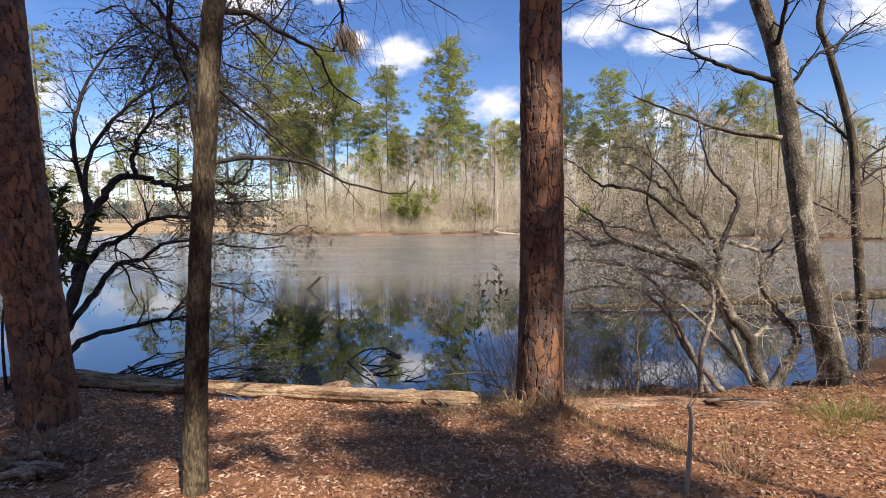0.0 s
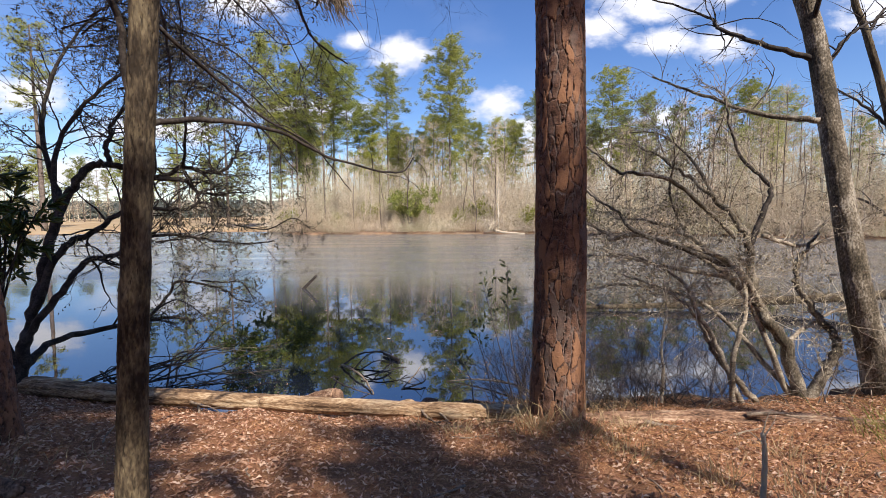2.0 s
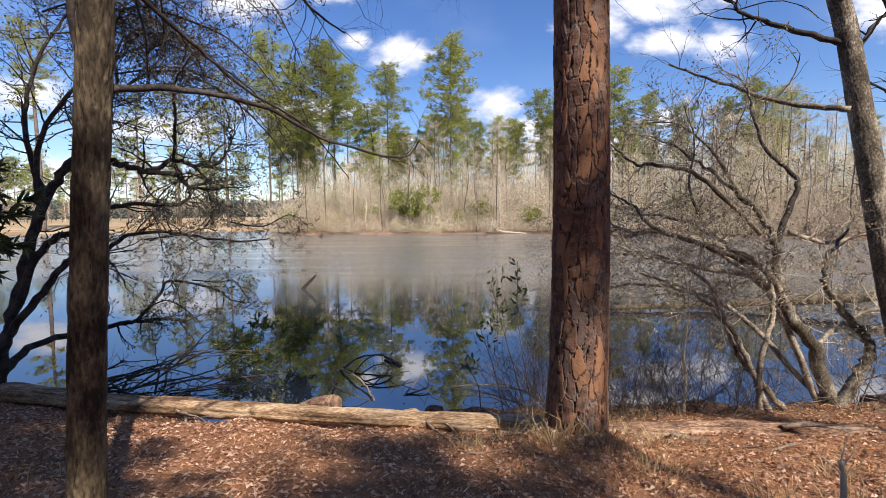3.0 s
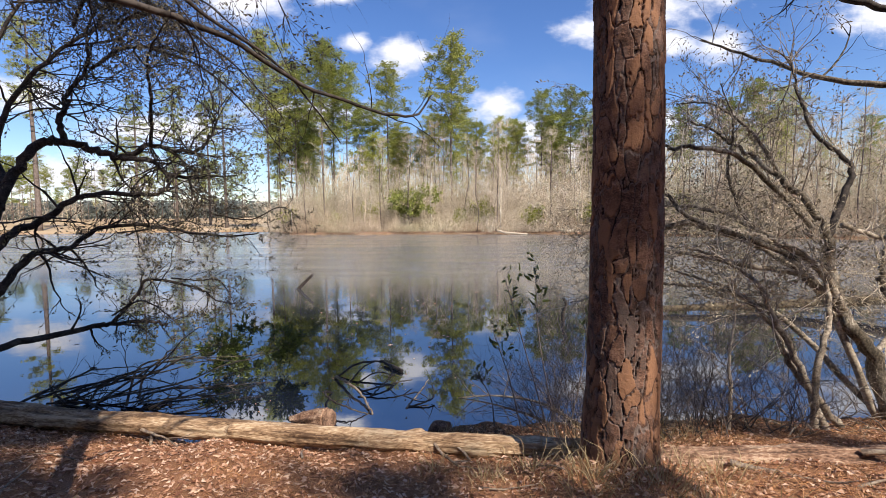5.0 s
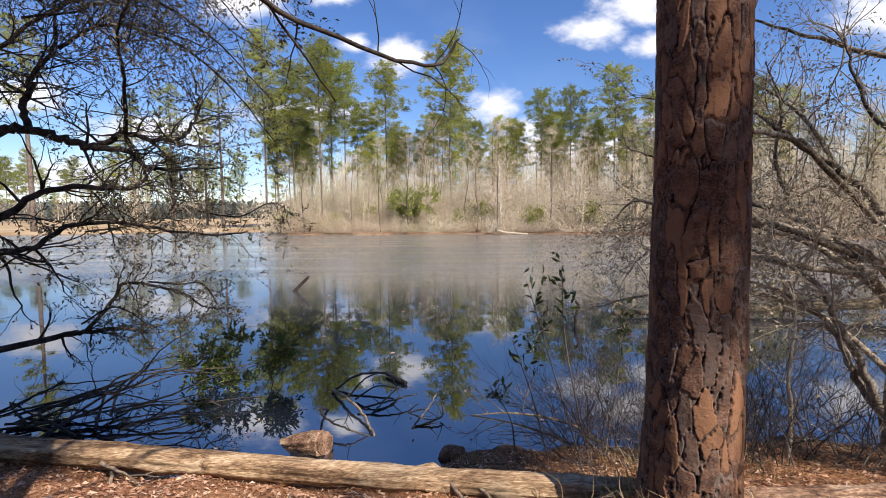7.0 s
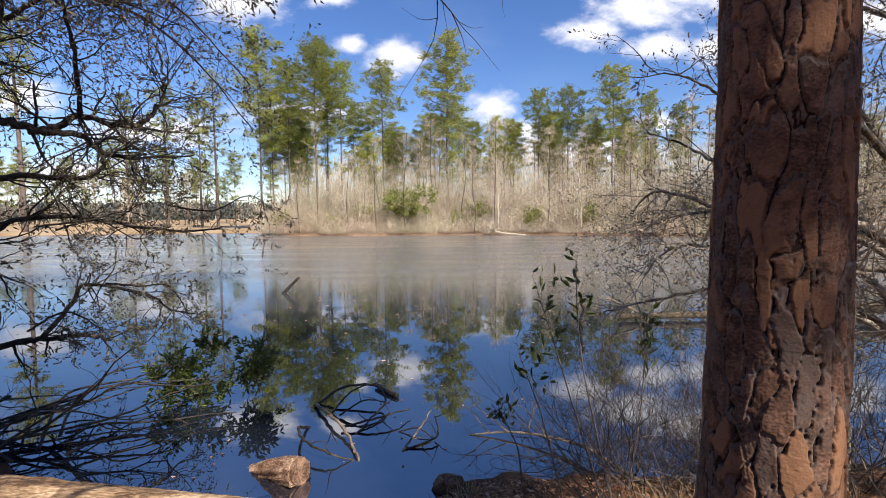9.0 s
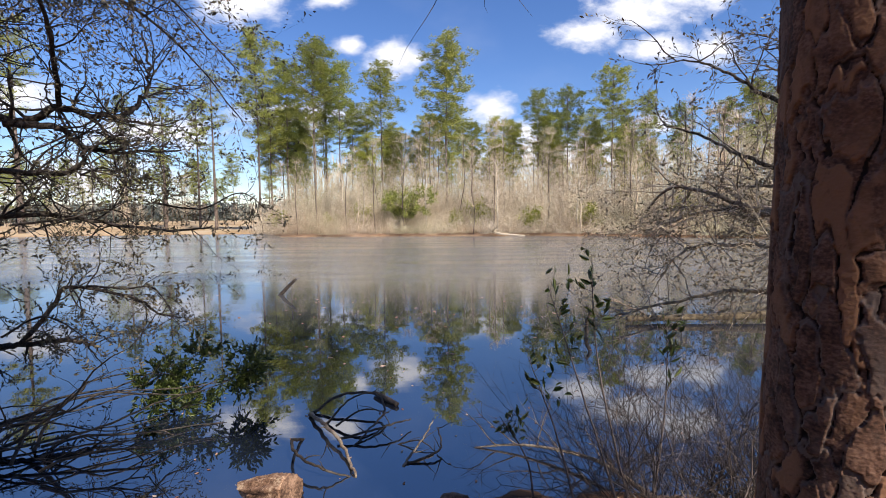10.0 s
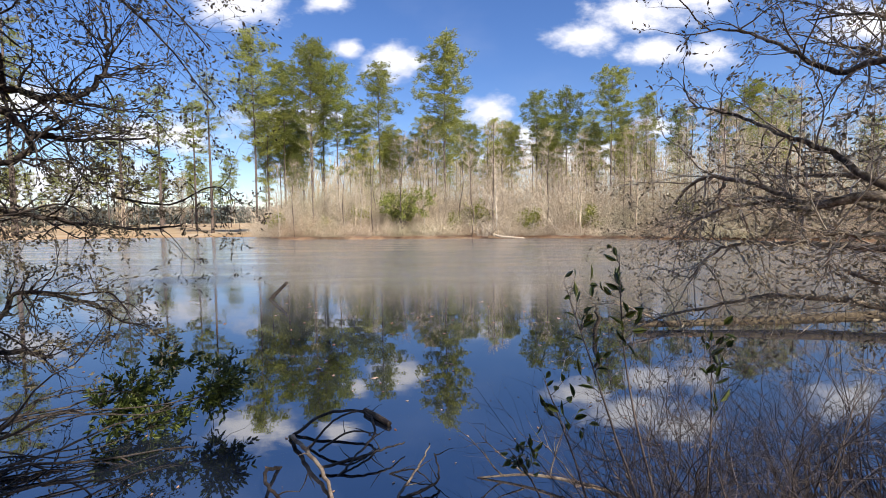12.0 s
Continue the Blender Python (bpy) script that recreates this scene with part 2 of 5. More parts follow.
def ground_material():
    """Reddish forest litter on the near bank, leaf mould under the far wood, straw-coloured meadow beyond it."""
    m = bpy.data.materials.new("ground_cover")
    m.use_nodes = True
    N, L = m.node_tree.nodes, m.node_tree.links
    b = N["Principled BSDF"]
    b.inputs["Roughness"].default_value = 0.95
    b.inputs["Specular IOR Level"].default_value = 0.15
    tc = N.new("ShaderNodeTexCoord")

    def noise_at(scale, detail=6):
        n = N.new("ShaderNodeTexNoise")
        n.inputs["Scale"].default_value, n.inputs["Detail"].default_value = scale, detail
        L.new(tc.outputs["Object"], n.inputs["Vector"])
        return n.outputs["Fac"]

    def ramp_of(fac, *cs):
        r = N.new("ShaderNodeValToRGB")
        e = r.color_ramp.elements
        while len(e) < len(cs):
            e.new(0.5)
        for i, c in enumerate(cs):
            e[i].position, e[i].color = 0.32 + 0.36 * i / (len(cs) - 1), (*c, 1)
        L.new(fac, r.inputs[0])
        return r.outputs[0]

    def mixed(fac, a, c):
        x = N.new("ShaderNodeMixRGB")
        L.new(fac, x.inputs[0])
        L.new(a, x.inputs[1])
        L.new(c, x.inputs[2])
        return x.outputs[0]

    litter = mixed(noise_at(40), ramp_of(noise_at(2.2), (0.10, 0.045, 0.024), (0.23, 0.105, 0.055), (0.37, 0.19, 0.10)),
                   ramp_of(noise_at(110), (0.08, 0.035, 0.02), (0.27, 0.125, 0.06), (0.50, 0.31, 0.18)))
    meadow = ramp_of(noise_at(0.12), (0.28, 0.19, 0.10), (0.38, 0.27, 0.15), (0.43, 0.34, 0.23))
    mould = ramp_of(noise_at(1.2), (0.13, 0.07, 0.042), (0.25, 0.15, 0.095), (0.38, 0.27, 0.18))
    a, c = N.new("ShaderNodeAttribute"), N.new("ShaderNodeAttribute")
    a.attribute_name, c.attribute_name = "meadow", "wood"
    colour = mixed(c.outputs["Fac"], mixed(a.outputs["Fac"], litter, meadow), mould)
    # waterline mud; the dark tint also stands in for tree shade on the bank
    mud = N.new("ShaderNodeAttribute")
    mud.attribute_name = "mud"
    dark = N.new("ShaderNodeMixRGB")
    L.new(mud.outputs["Fac"], dark.inputs[0])
    L.new(colour, dark.inputs[1])
    dark.inputs[2].default_value = (0.035, 0.022, 0.016, 1)
    L.new(dark.outputs[0], b.inputs["Base Color"])
    bp = N.new("ShaderNodeBump")
    bp.inputs["Strength"].default_value, bp.inputs["Distance"].default_value = 0.8, 0.02
    L.new(noise_at(75), bp.inputs["Height"])
    L.new(bp.outputs[0], b.inputs["Normal"])
    return m


def water_material():
    """Silty pond: calm by the near bank, ruffled by wind further out."""
    m = bpy.data.materials.new("pond_water")
    m.use_nodes = True
    N, L = m.node_tree.nodes, m.node_tree.links
    b = N["Principled BSDF"]
    b.inputs["IOR"].default_value = 2.5
    b.inputs["Specular IOR Level"].default_value = 1.0
    tc, sep = N.new("ShaderNodeTexCoord"), N.new("ShaderNodeSeparateXYZ")
    L.new(tc.outputs["Object"], sep.inputs[0])

    def noise_at(scale, detail, stretch):
        mp, n = N.new("ShaderNodeMapping"), N.new("ShaderNodeTexNoise")
        mp.inputs["Scale"].default_value = stretch
        L.new(tc.outputs["Object"], mp.inputs[0])
        L.new(mp.outputs[0], n.inputs["Vector"])
        n.inputs["Scale"].default_value, n.inputs["Detail"].default_value = scale, detail
        return n.outputs["Fac"]

    def ranged(v, a, c, lo, hi):
        r = N.new("ShaderNodeMapRange")
        r.interpolation_type = "SMOOTHSTEP"
        L.new(v, r.inputs["Value"])
        for k, x in zip(("From Min", "From Max", "To Min", "To Max"), (a, c, lo, hi)):
            r.inputs[k].default_value = x
        return r.outputs[0]

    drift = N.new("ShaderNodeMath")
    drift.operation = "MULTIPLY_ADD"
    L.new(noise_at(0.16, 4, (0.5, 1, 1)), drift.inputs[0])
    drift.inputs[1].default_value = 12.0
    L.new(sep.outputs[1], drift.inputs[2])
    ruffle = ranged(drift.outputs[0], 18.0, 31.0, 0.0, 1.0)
    streak = N.new("ShaderNodeMath")
    streak.operation = "MULTIPLY"
    L.new(ruffle, streak.inputs[0])
    L.new(ranged(noise_at(0.35, 4, (0.18, 1.6, 1)), 0.35, 0.65, 0.45, 1.0), streak.inputs[1])
    L.new(ranged(streak.outputs[0], 0, 1, 0.015, 0.2), b.inputs["Roughness"])
    # the ruffled water's grey puts sky sheen into the base colour
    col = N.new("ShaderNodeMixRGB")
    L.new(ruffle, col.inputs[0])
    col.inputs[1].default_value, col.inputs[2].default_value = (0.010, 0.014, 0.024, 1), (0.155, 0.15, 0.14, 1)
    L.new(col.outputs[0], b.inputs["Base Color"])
    calm, wind = N.new("ShaderNodeBump"), N.new("ShaderNodeBump")
    calm.inputs["Strength"].default_value, calm.inputs["Distance"].default_value = 0.05, 0.02
    L.new(noise_at(1.6, 3, (0.7, 1.3, 1)), calm.inputs["Height"])
    L.new(ranged(streak.outputs[0], 0, 1, 0.0, 0.6), wind.inputs["Strength"])
    wind.inputs["Distance"].default_value = 0.03
    L.new(noise_at(3.0, 4, (0.6, 1.6, 1)), wind.inputs["Height"])
    L.new(calm.outputs[0], wind.inputs["Normal"])
    L.new(wind.outputs[0], b.inputs["Normal"])
    return m


M_GROUND, M_WATER = ground_material(), water_material()


# ---- mesh building ----
class Geo:
    """Vertices, faces and point attributes of one mesh to be."""

    def __init__(self):
        self.v, self.f, self.attrs = [], [], {}

    def tube(self, pts, radii, sides=6, cap=True):
        pts = [Vector(p) for p in pts]
        n0, n = len(self.v), len(pts)
        ref = None
        for i, p in enumerate(pts):
            t = (pts[min(i + 1, n - 1)] - pts[max(i - 1, 0)]).normalized()
            if ref is None:
                ref = t.orthogonal().normalized()
            ref = (ref - t * ref.dot(t))
            ref = ref.normalized() if ref.length > 1e-6 else t.orthogonal().normalized()
            s = t.cross(ref)
            for k in range(sides):
                a = 2 * math.pi * k / sides
                self.v.append(p + (ref * math.cos(a) + s * math.sin(a)) * radii[i])
        for i in range(n - 1):
            for k in range(sides):
                a, c = n0 + i * sides + k, n0 + i * sides + (k + 1) % sides
                self.f.append((a, c, c + sides, a + sides))
        if cap:
            self.f.append(tuple(n0 + k for k in reversed(range(sides))))
            self.f.append(tuple(n0 + (n - 1) * sides + k for k in range(sides)))

    def leaf(self, p, d, length, width, rng, fold=0.25):
        """A pointed leaf of four triangles, folded along its midrib."""
        d = Vector(d).normalized()
        s = d.cross(Vector((rng.uniform(-1, 1), rng.uniform(-1, 1), rng.uniform(-1, 1))))
        s = s.normalized() if s.length > 1e-4 else d.orthogonal().normalized()
        up = s.cross(d) * fold * width
        i = len(self.v)
        self.v += [p, p + d * length * 0.45 + s * width * 0.5 + up, p + d * length - up * 0.6, p + d * length * 0.45 - s * width * 0.5 + up, p + d * length * 0.5]
        self.f += [(i, i + 1, i + 4), (i + 1, i + 2, i + 4), (i + 2, i + 3, i + 4), (i + 3, i, i + 4)]

    def broad_leaf(self, p, d, length, width, rng, fold=0.3):
        """A rounded leaf with a pointed tip, folded along its midrib and drooping at the end."""
        d = Vector(d).normalized()
        s = d.cross(Vector((rng.uniform(-1, 1), rng.uniform(-1, 1), rng.uniform(-1, 1))))
        s = s.normalized() if s.length > 1e-4 else d.orthogonal().normalized()
        up = s.cross(d) * fold * width
        i = len(self.v)
        mids = [p, p + d * length * 0.3, p + d * length * 0.65 - up * 0.3, p + d * length - up * 0.9]
        self.v += mids
        for side in (1, -1):
            self.v += [mids[1] + s * side * width * 0.42 + up * 0.6, mids[2] + s * side * width * 0.40 + up * 0.5]
            a, b = (i + 4, i + 5) if side == 1 else (i + 6, i + 7)
            self.f += [(i, a, i + 1), (i + 1, a, b, i + 2), (i + 2, b, i + 3)]

    def blade(self, p, d, length, width, rng, bend=0.3):
        d = Vector(d).normalized()
        s = d.cross(Vector((rng.uniform(-1, 1), rng.uniform(-1, 1), 0.2))).normalized() * width * 0.5
        q = p + d * length * 0.55
        e = p + d * length + Vector((rng.uniform(-1, 1), rng.uniform(-1, 1), -0.5)) * bend * length * 0.5
        i = len(self.v)
        self.v += [p - s, p + s, q + s * 0.8, q - s * 0.8, e]
        self.f += [(i, i + 1, i + 2, i + 3), (i + 3, i + 2, i + 4)]

    def mesh(self, name, smooth=True):
        me = bpy.data.meshes.new(name)
        me.from_pydata([tuple(p) for p in self.v], [], self.f)
        if smooth:
            me.polygons.foreach_set("use_smooth", [True] * len(me.polygons))
        for key, values in self.attrs.items():
            a = me.attributes.new(key, "FLOAT", "POINT")
            a.data.foreach_set("value", np.asarray(values, dtype=np.float32))
        me.update()
        return me


def part(name, geo, material, parent=None, label="", smooth=True):
    ob = new(name, geo.mesh(name, smooth))
    ob.data.materials.append(material)
    ob.parent = parent
    if label:
        tagged(ob, label)
    return ob


def thing(name, label, category, at=(0, 0, 0), group="", kind=""):
    ob = new(name)
    ob.empty_display_size = 0.2
    ob.matrix_basis = Matrix.Translation(at)
    return tagged(ob, label, category, group, kind)


def spline(pts, per=6):
    """Points of a smooth curve through pts."""
    pts = [Vector(p) for p in pts]
    out = []
    for i in range(len(pts) - 1):
        a, b, c, d = pts[max(i - 1, 0)], pts[i], pts[i + 1], pts[min(i + 2, len(pts) - 1)]
        for k in range(per):
            t = k / per
            out.append(0.5 * (2 * b + (c - a) * t + (2 * a - 5 * b + 4 * c - d) * t * t + (3 * b - 3 * c + d - a) * t ** 3))
    out.append(pts[-1])
    return out


def taper(n, r0, r1):
    return [r0 + (r1 - r0) * i / (n - 1) for i in range(n)]


def rand_dir(rng):
    return Vector((rng.gauss(0, 1), rng.gauss(0, 1), rng.gauss(0, 1))).normalized()


def grow(geo, tips, p, d, length, r, depth, rng, wob=0.3, kids=4, spread=0.9, lift=0.0, sides=5, shrink=0.6):
    """A crooked branch with its side branches; tips gathers (point, direction) along the finest ones."""
    n = 5 if depth else 4
    p, d = Vector(p), Vector(d).normalized()
    pts = [p.copy()]
    for i in range(n):
        d = (d + rand_dir(rng) * wob + Vector((0, 0, lift))).normalized()
        p = p + d * length / n
        pts.append(p.copy())
        if depth == 0:
            tips.append((p.copy(), d.copy()))
    geo.tube(pts, taper(n + 1, r, r * 0.42 if depth else r * 0.25), sides, cap=False)
    if depth:
        for k in range(kids):
            f = rng.uniform(0.25, 1.0) if k else 1.0
            i = min(n, max(1, round(f * n)))
            b = (pts[i] - pts[i - 1]).normalized()
            q = (b + rand_dir(rng) * spread).normalized()
            grow(geo, tips, pts[i], q, length * shrink * rng.uniform(0.7, 1.2), r * (0.5 if k else 0.42), depth - 1, rng, wob, kids, spread, lift, max(3, sides - 1), shrink)


# ---- ground and water ----
WL = -1.5
NEAR_X = (-60, -25, -10, -6, -4.5, -3, -1.2, -0.5, 0.3, 2, 4, 6, 9, 40, 75)
NEAR_Y = (30, 12, 8.6, 8.2, 7.5, 7.1, 6.85, 7.3, 7.45, 7.55, 7.6, 7.6, 9, 13, 25)
FAR_X, FAR_Y = (-125, -105, -85, -72, -50, -29, -23, 0, 14, 25, 40, 60, 75), (30, 60, 76, 79, 86, 82, 69, 66, 64.5, 57, 46, 36, 25)


def smooth_step(a, b, x):
    t = np.clip((x - a) / (b - a), 0, 1)
    return t * t * (3 - 2 * t)


def shore_near(x):
    return np.interp(x, NEAR_X, NEAR_Y) + 0.10 * np.sin(x * 2.3) + 0.06 * np.sin(x * 5.1 + 1)


def shore_far(x):
    return np.interp(x, FAR_X, FAR_Y) + 0.5 * np.sin(x * 0.7) + 0.3 * np.sin(x * 1.9 + 2)


def ground_z(x, y):
    """Height of the land, of the pond's bed under the water."""
    x, y = np.asarray(x, float), np.asarray(y, float)
    yn, yf = shore_near(x), shore_far(x)
    slope = np.where(y < 0, -0.05 - 0.04 * np.maximum(y, -25), -0.05 - 0.155 * np.minimum(y, 5.2))
    bank = np.where(y < 5.2, slope, -0.856 + (WL + 0.02 + 0.856) * np.clip((y - 5.2) / np.maximum(yn - 5.2, 0.1), 0, 1) ** (1.85 - 0.85 * smooth_step(-1.5, 0.3, x)))
    bed = WL - np.minimum(0.28 * np.minimum(np.maximum(y - yn, 0), np.maximum(yf - y, 0)), 1.4)
    back = np.maximum(y - yf, 0)
    far = WL + 0.35 * smooth_step(0, 1.2, back) + 0.012 * np.minimum(back, 160)
    z = np.where(y < yn, bank, np.where(y < yf, bed, far))
    open_water = (yf - yn) > 1.0
    z = np.where(open_water, z, np.where(y < 10, bank, WL + 0.6))
    z = z + 0.22 * np.exp(-(((x - 1.12) ** 2 + (y - 5.25) ** 2) / 0.30)) + 0.14 * np.exp(-(((x + 4.35) ** 2 + (y - 4.8) ** 2) / 0.8))
    near = np.exp(-np.maximum(np.abs(y - 3) - 6, 0) / 4)
    z = z + near * (0.022 * np.sin(x * 3.1 + y) * np.sin(y * 2.7 - x * 0.6) + 0.012 * np.sin(x * 9.7 + 3 * y) + 0.010 * np.sin(y * 13 + x * 4))
    return z


def gz(x, y):
    return float(ground_z(x, y))


def build_ground():
    wide = np.geomspace(0.2, 1800, 46)
    xs = np.concatenate([(-9 - wide)[::-1], np.arange(-9, 9.01, 0.09), 9 + wide])
    ys = np.concatenate([(-3 - np.geomspace(0.2, 900, 22))[::-1], np.arange(-3, 9.61, 0.09), np.arange(10.5, 36, 3.0), np.arange(36, 110, 1.0), 110 + np.geomspace(1, 1800, 26)])
    X, Y = np.meshgrid(xs, ys)
    Z = ground_z(X, Y)
    nx, ny = len(xs), len(ys)
    g = Geo()
    g.v = np.stack([X.ravel(), Y.ravel(), Z.ravel()], 1).tolist()
    i = (np.arange(ny - 1)[:, None] * nx + np.arange(nx - 1)[None, :]).ravel()
    g.f = np.stack([i, i + 1, i + nx + 1, i + nx], 1).tolist()
    back = Y - shore_far(X)
    wood = smooth_step(-1, 1, back) * smooth_step(-30, -26, X)
    g.attrs["meadow"] = (smooth_step(-1, 0.5, back)).ravel()
    g.attrs["wood"] = wood.ravel()
    # reaches above the real mud so the tint carries tree shade too
    g.attrs["mud"] = (smooth_step(WL + 0.5, WL + 0.05, Z) * (Y < 20) * 0.7).ravel()
    ob = part("ground", g, M_GROUND)
    tagged(ob, "leaf-strewn reddish forest bank sloping down to the pond", "ground", kind="structure")
    w = Geo()
    xs, ys = np.linspace(-130, 90, 12), np.linspace(4.5, 125, 9)
    w.v = [(x, y, WL) for y in ys for x in xs]
    w.f = [(j * 12 + k, j * 12 + k + 1, j * 12 + k + 13, j * 12 + k + 12) for j in range(8) for k in range(11)]
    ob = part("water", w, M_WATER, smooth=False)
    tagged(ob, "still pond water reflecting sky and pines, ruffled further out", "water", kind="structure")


build_ground()


# ---- trunks with bark ----
def lattice(rs, u, v, period=None):
    """Smooth random values over a lattice of unit cells, running round in u after period cells."""
    table = rs.rand(97, period or 89)
    iu, iv = np.floor(u).astype(int), np.floor(v).astype(int)
    fu, fv = u - iu, v - iv
    fu, fv = fu * fu * (3 - 2 * fu), fv * fv * (3 - 2 * fv)
    w = table.shape[1]
    p = lambda a, b: table[(iv + b) % 97, (iu + a) % w]
    return (p(0, 0) * (1 - fu) + p(1, 0) * fu) * (1 - fv) + (p(0, 1) * (1 - fu) + p(1, 1) * fu) * fv - 0.5


def barked(path, radii, around, rings, cell=(0.075, 0.13), depth=0.02, seed=1, flare=0.0):
    """A trunk along a path whose surface is cut into long bark plates: deep upright fissures, shallow cross breaks, flaky faces."""
    rs = np.random.RandomState(seed)
    pts = np.array([tuple(p) for p in spline(path, 12)])
    seg = np.concatenate([[0], np.cumsum(np.linalg.norm(np.diff(pts, axis=0), axis=1))])
    s = np.linspace(0, seg[-1], rings)
    centre = np.stack([np.interp(s, seg, pts[:, k]) for k in range(3)], 1)
    rad = np.interp(s / seg[-1], np.linspace(0, 1, len(radii)), radii)
    cols = max(4, round(2 * math.pi * rad.mean() / cell[0]))
    rows = max(4, round(seg[-1] / cell[1]))
    jx, jy, tone, lift = (rs.rand(rows + 2, cols) for _ in range(4))
    th = np.arange(around) / around
    U, V = np.meshgrid(th * cols, s / seg[-1] * rows)
    n1, n2 = lattice(rs, U, V * 0.8, cols), lattice(rs, U * 3, V * 3, cols * 3)
    n3, n4 = lattice(rs, U * 3, V * 3 + 7, cols * 3), lattice(rs, U * 8, V * 10, cols * 8)
    n5 = lattice(rs, U * 4, V * 16, cols * 4)
    Uw = U + 0.9 * n1 + 0.30 * n2 + 0.10 * n4
    Vw = np.clip(V + 0.9 * lattice(rs, U, V, cols) + 0.40 * n3 + 0.08 * n5, 0.01, rows - 0.01)
    best, second = np.full(U.shape, 9.0), np.full(U.shape, 9.0)
    who, whol, bx, by, sx, sy = (np.zeros(U.shape) for _ in range(6))
    fu, fv = np.floor(Uw).astype(int), np.floor(Vw).astype(int)
    for a in (-1, 0, 1):
        for b in (-1, 0, 1):
            cx, cy = fu + a, fv + b
            ix, iy = cx % cols, np.clip(cy + 1, 0, rows + 1)
            px, py = cx + 0.05 + 0.9 * jx[iy, ix], cy + 0.05 + 0.9 * jy[iy, ix]
            d = np.hypot(px - Uw, py - Vw)
            closer = d < best
            next_best = (~closer) & (d < second)
            sx, sy = np.where(closer, bx, np.where(next_best, px, sx)), np.where(closer, by, np.where(next_best, py, sy))
            second = np.where(closer, best, np.where(next_best, d, second))
            who, whol = np.where(closer, tone[iy, ix], who), np.where(closer, lift[iy, ix], whol)
            bx, by = np.where(closer, px, bx), np.where(closer, py, by)
            best = np.where(closer, d, best)
    edge = second - best
    upright = np.abs(sx - bx) / (np.hypot(sx - bx, sy - by) + 1e-6)
    ragged = 0.12 * n2 + 0.12 * n4
    open_up = np.clip(lattice(rs, U * 0.9, V * 0.6) + 0.5, 0, 1)
    width = 0.018 + 0.075 * open_up ** 2
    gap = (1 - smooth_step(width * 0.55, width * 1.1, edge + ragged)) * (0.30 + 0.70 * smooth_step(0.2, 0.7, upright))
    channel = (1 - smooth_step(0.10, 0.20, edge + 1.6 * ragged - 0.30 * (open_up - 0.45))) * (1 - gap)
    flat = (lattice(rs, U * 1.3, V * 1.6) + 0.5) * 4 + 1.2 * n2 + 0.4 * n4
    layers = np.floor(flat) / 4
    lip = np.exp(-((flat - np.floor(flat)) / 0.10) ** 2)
    disp = -depth * gap + depth * ((0.45 * (whol - 0.5) + 0.30 * (layers - 0.5)) * (1 - channel) - 0.42 * channel + (0.03 + 0.20 * channel) * n4 + 0.05 * n5) * (1 - gap)
    disp = disp + rs.normal(0, depth * 0.03, U.shape)
    fl = 1 + flare * np.exp(-s / 0.16)[:, None] * (1 + 0.35 * np.sin(th * 2 * math.pi * 5 + 1)[None, :])
    R = rad[:, None] * fl + disp
    A = th * 2 * math.pi + math.pi / 2
    g = Geo()
    P = centre[:, None, :] + np.stack([R * np.cos(A), R * np.sin(A), np.zeros_like(R)], 2)
    g.v = P.reshape(-1, 3).tolist()
    i = np.arange(rings - 1)[:, None] * around
    k = np.arange(around)[None, :]
    k2 = (k + 1) % around
    g.f = np.stack([(i + k).ravel(), (i + k2).ravel(), (i + k2 + around).ravel(), (i + k + around).ravel()], 1).tolist()
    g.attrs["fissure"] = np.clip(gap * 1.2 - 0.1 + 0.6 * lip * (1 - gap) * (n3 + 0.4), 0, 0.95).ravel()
    g.attrs["orange"] = (np.clip((who - 0.42) * 2.4 + 0.8 * n3 + 0.7 * (layers - 0.5), 0, 0.9) * (1 - gap) * (1 - channel)).ravel()
    g.attrs["grey"] = (np.clip((0.30 - who) * 1.8 + 0.8 * n2 + 0.95 * channel, 0, 0.95) * (1 - gap)).ravel()
    return g


def needle_clump(g, c, size, count, rng):
    """A tuft of needles, thin triangles that spring from one twig end."""
    for _ in range(count):
        d = rand_dir(rng)
        d.z = abs(d.z) * 0.8 - 0.15
        p = c + rand_dir(rng) * size * 0.45
        s = d.orthogonal().normalized() * size * 0.085
        q = p + d * size * rng.uniform(0.6, 1.1)
        i = len(g.v)
        g.v += [p - s, p + s, q]
        g.f.append((i, i + 1, i + 2))


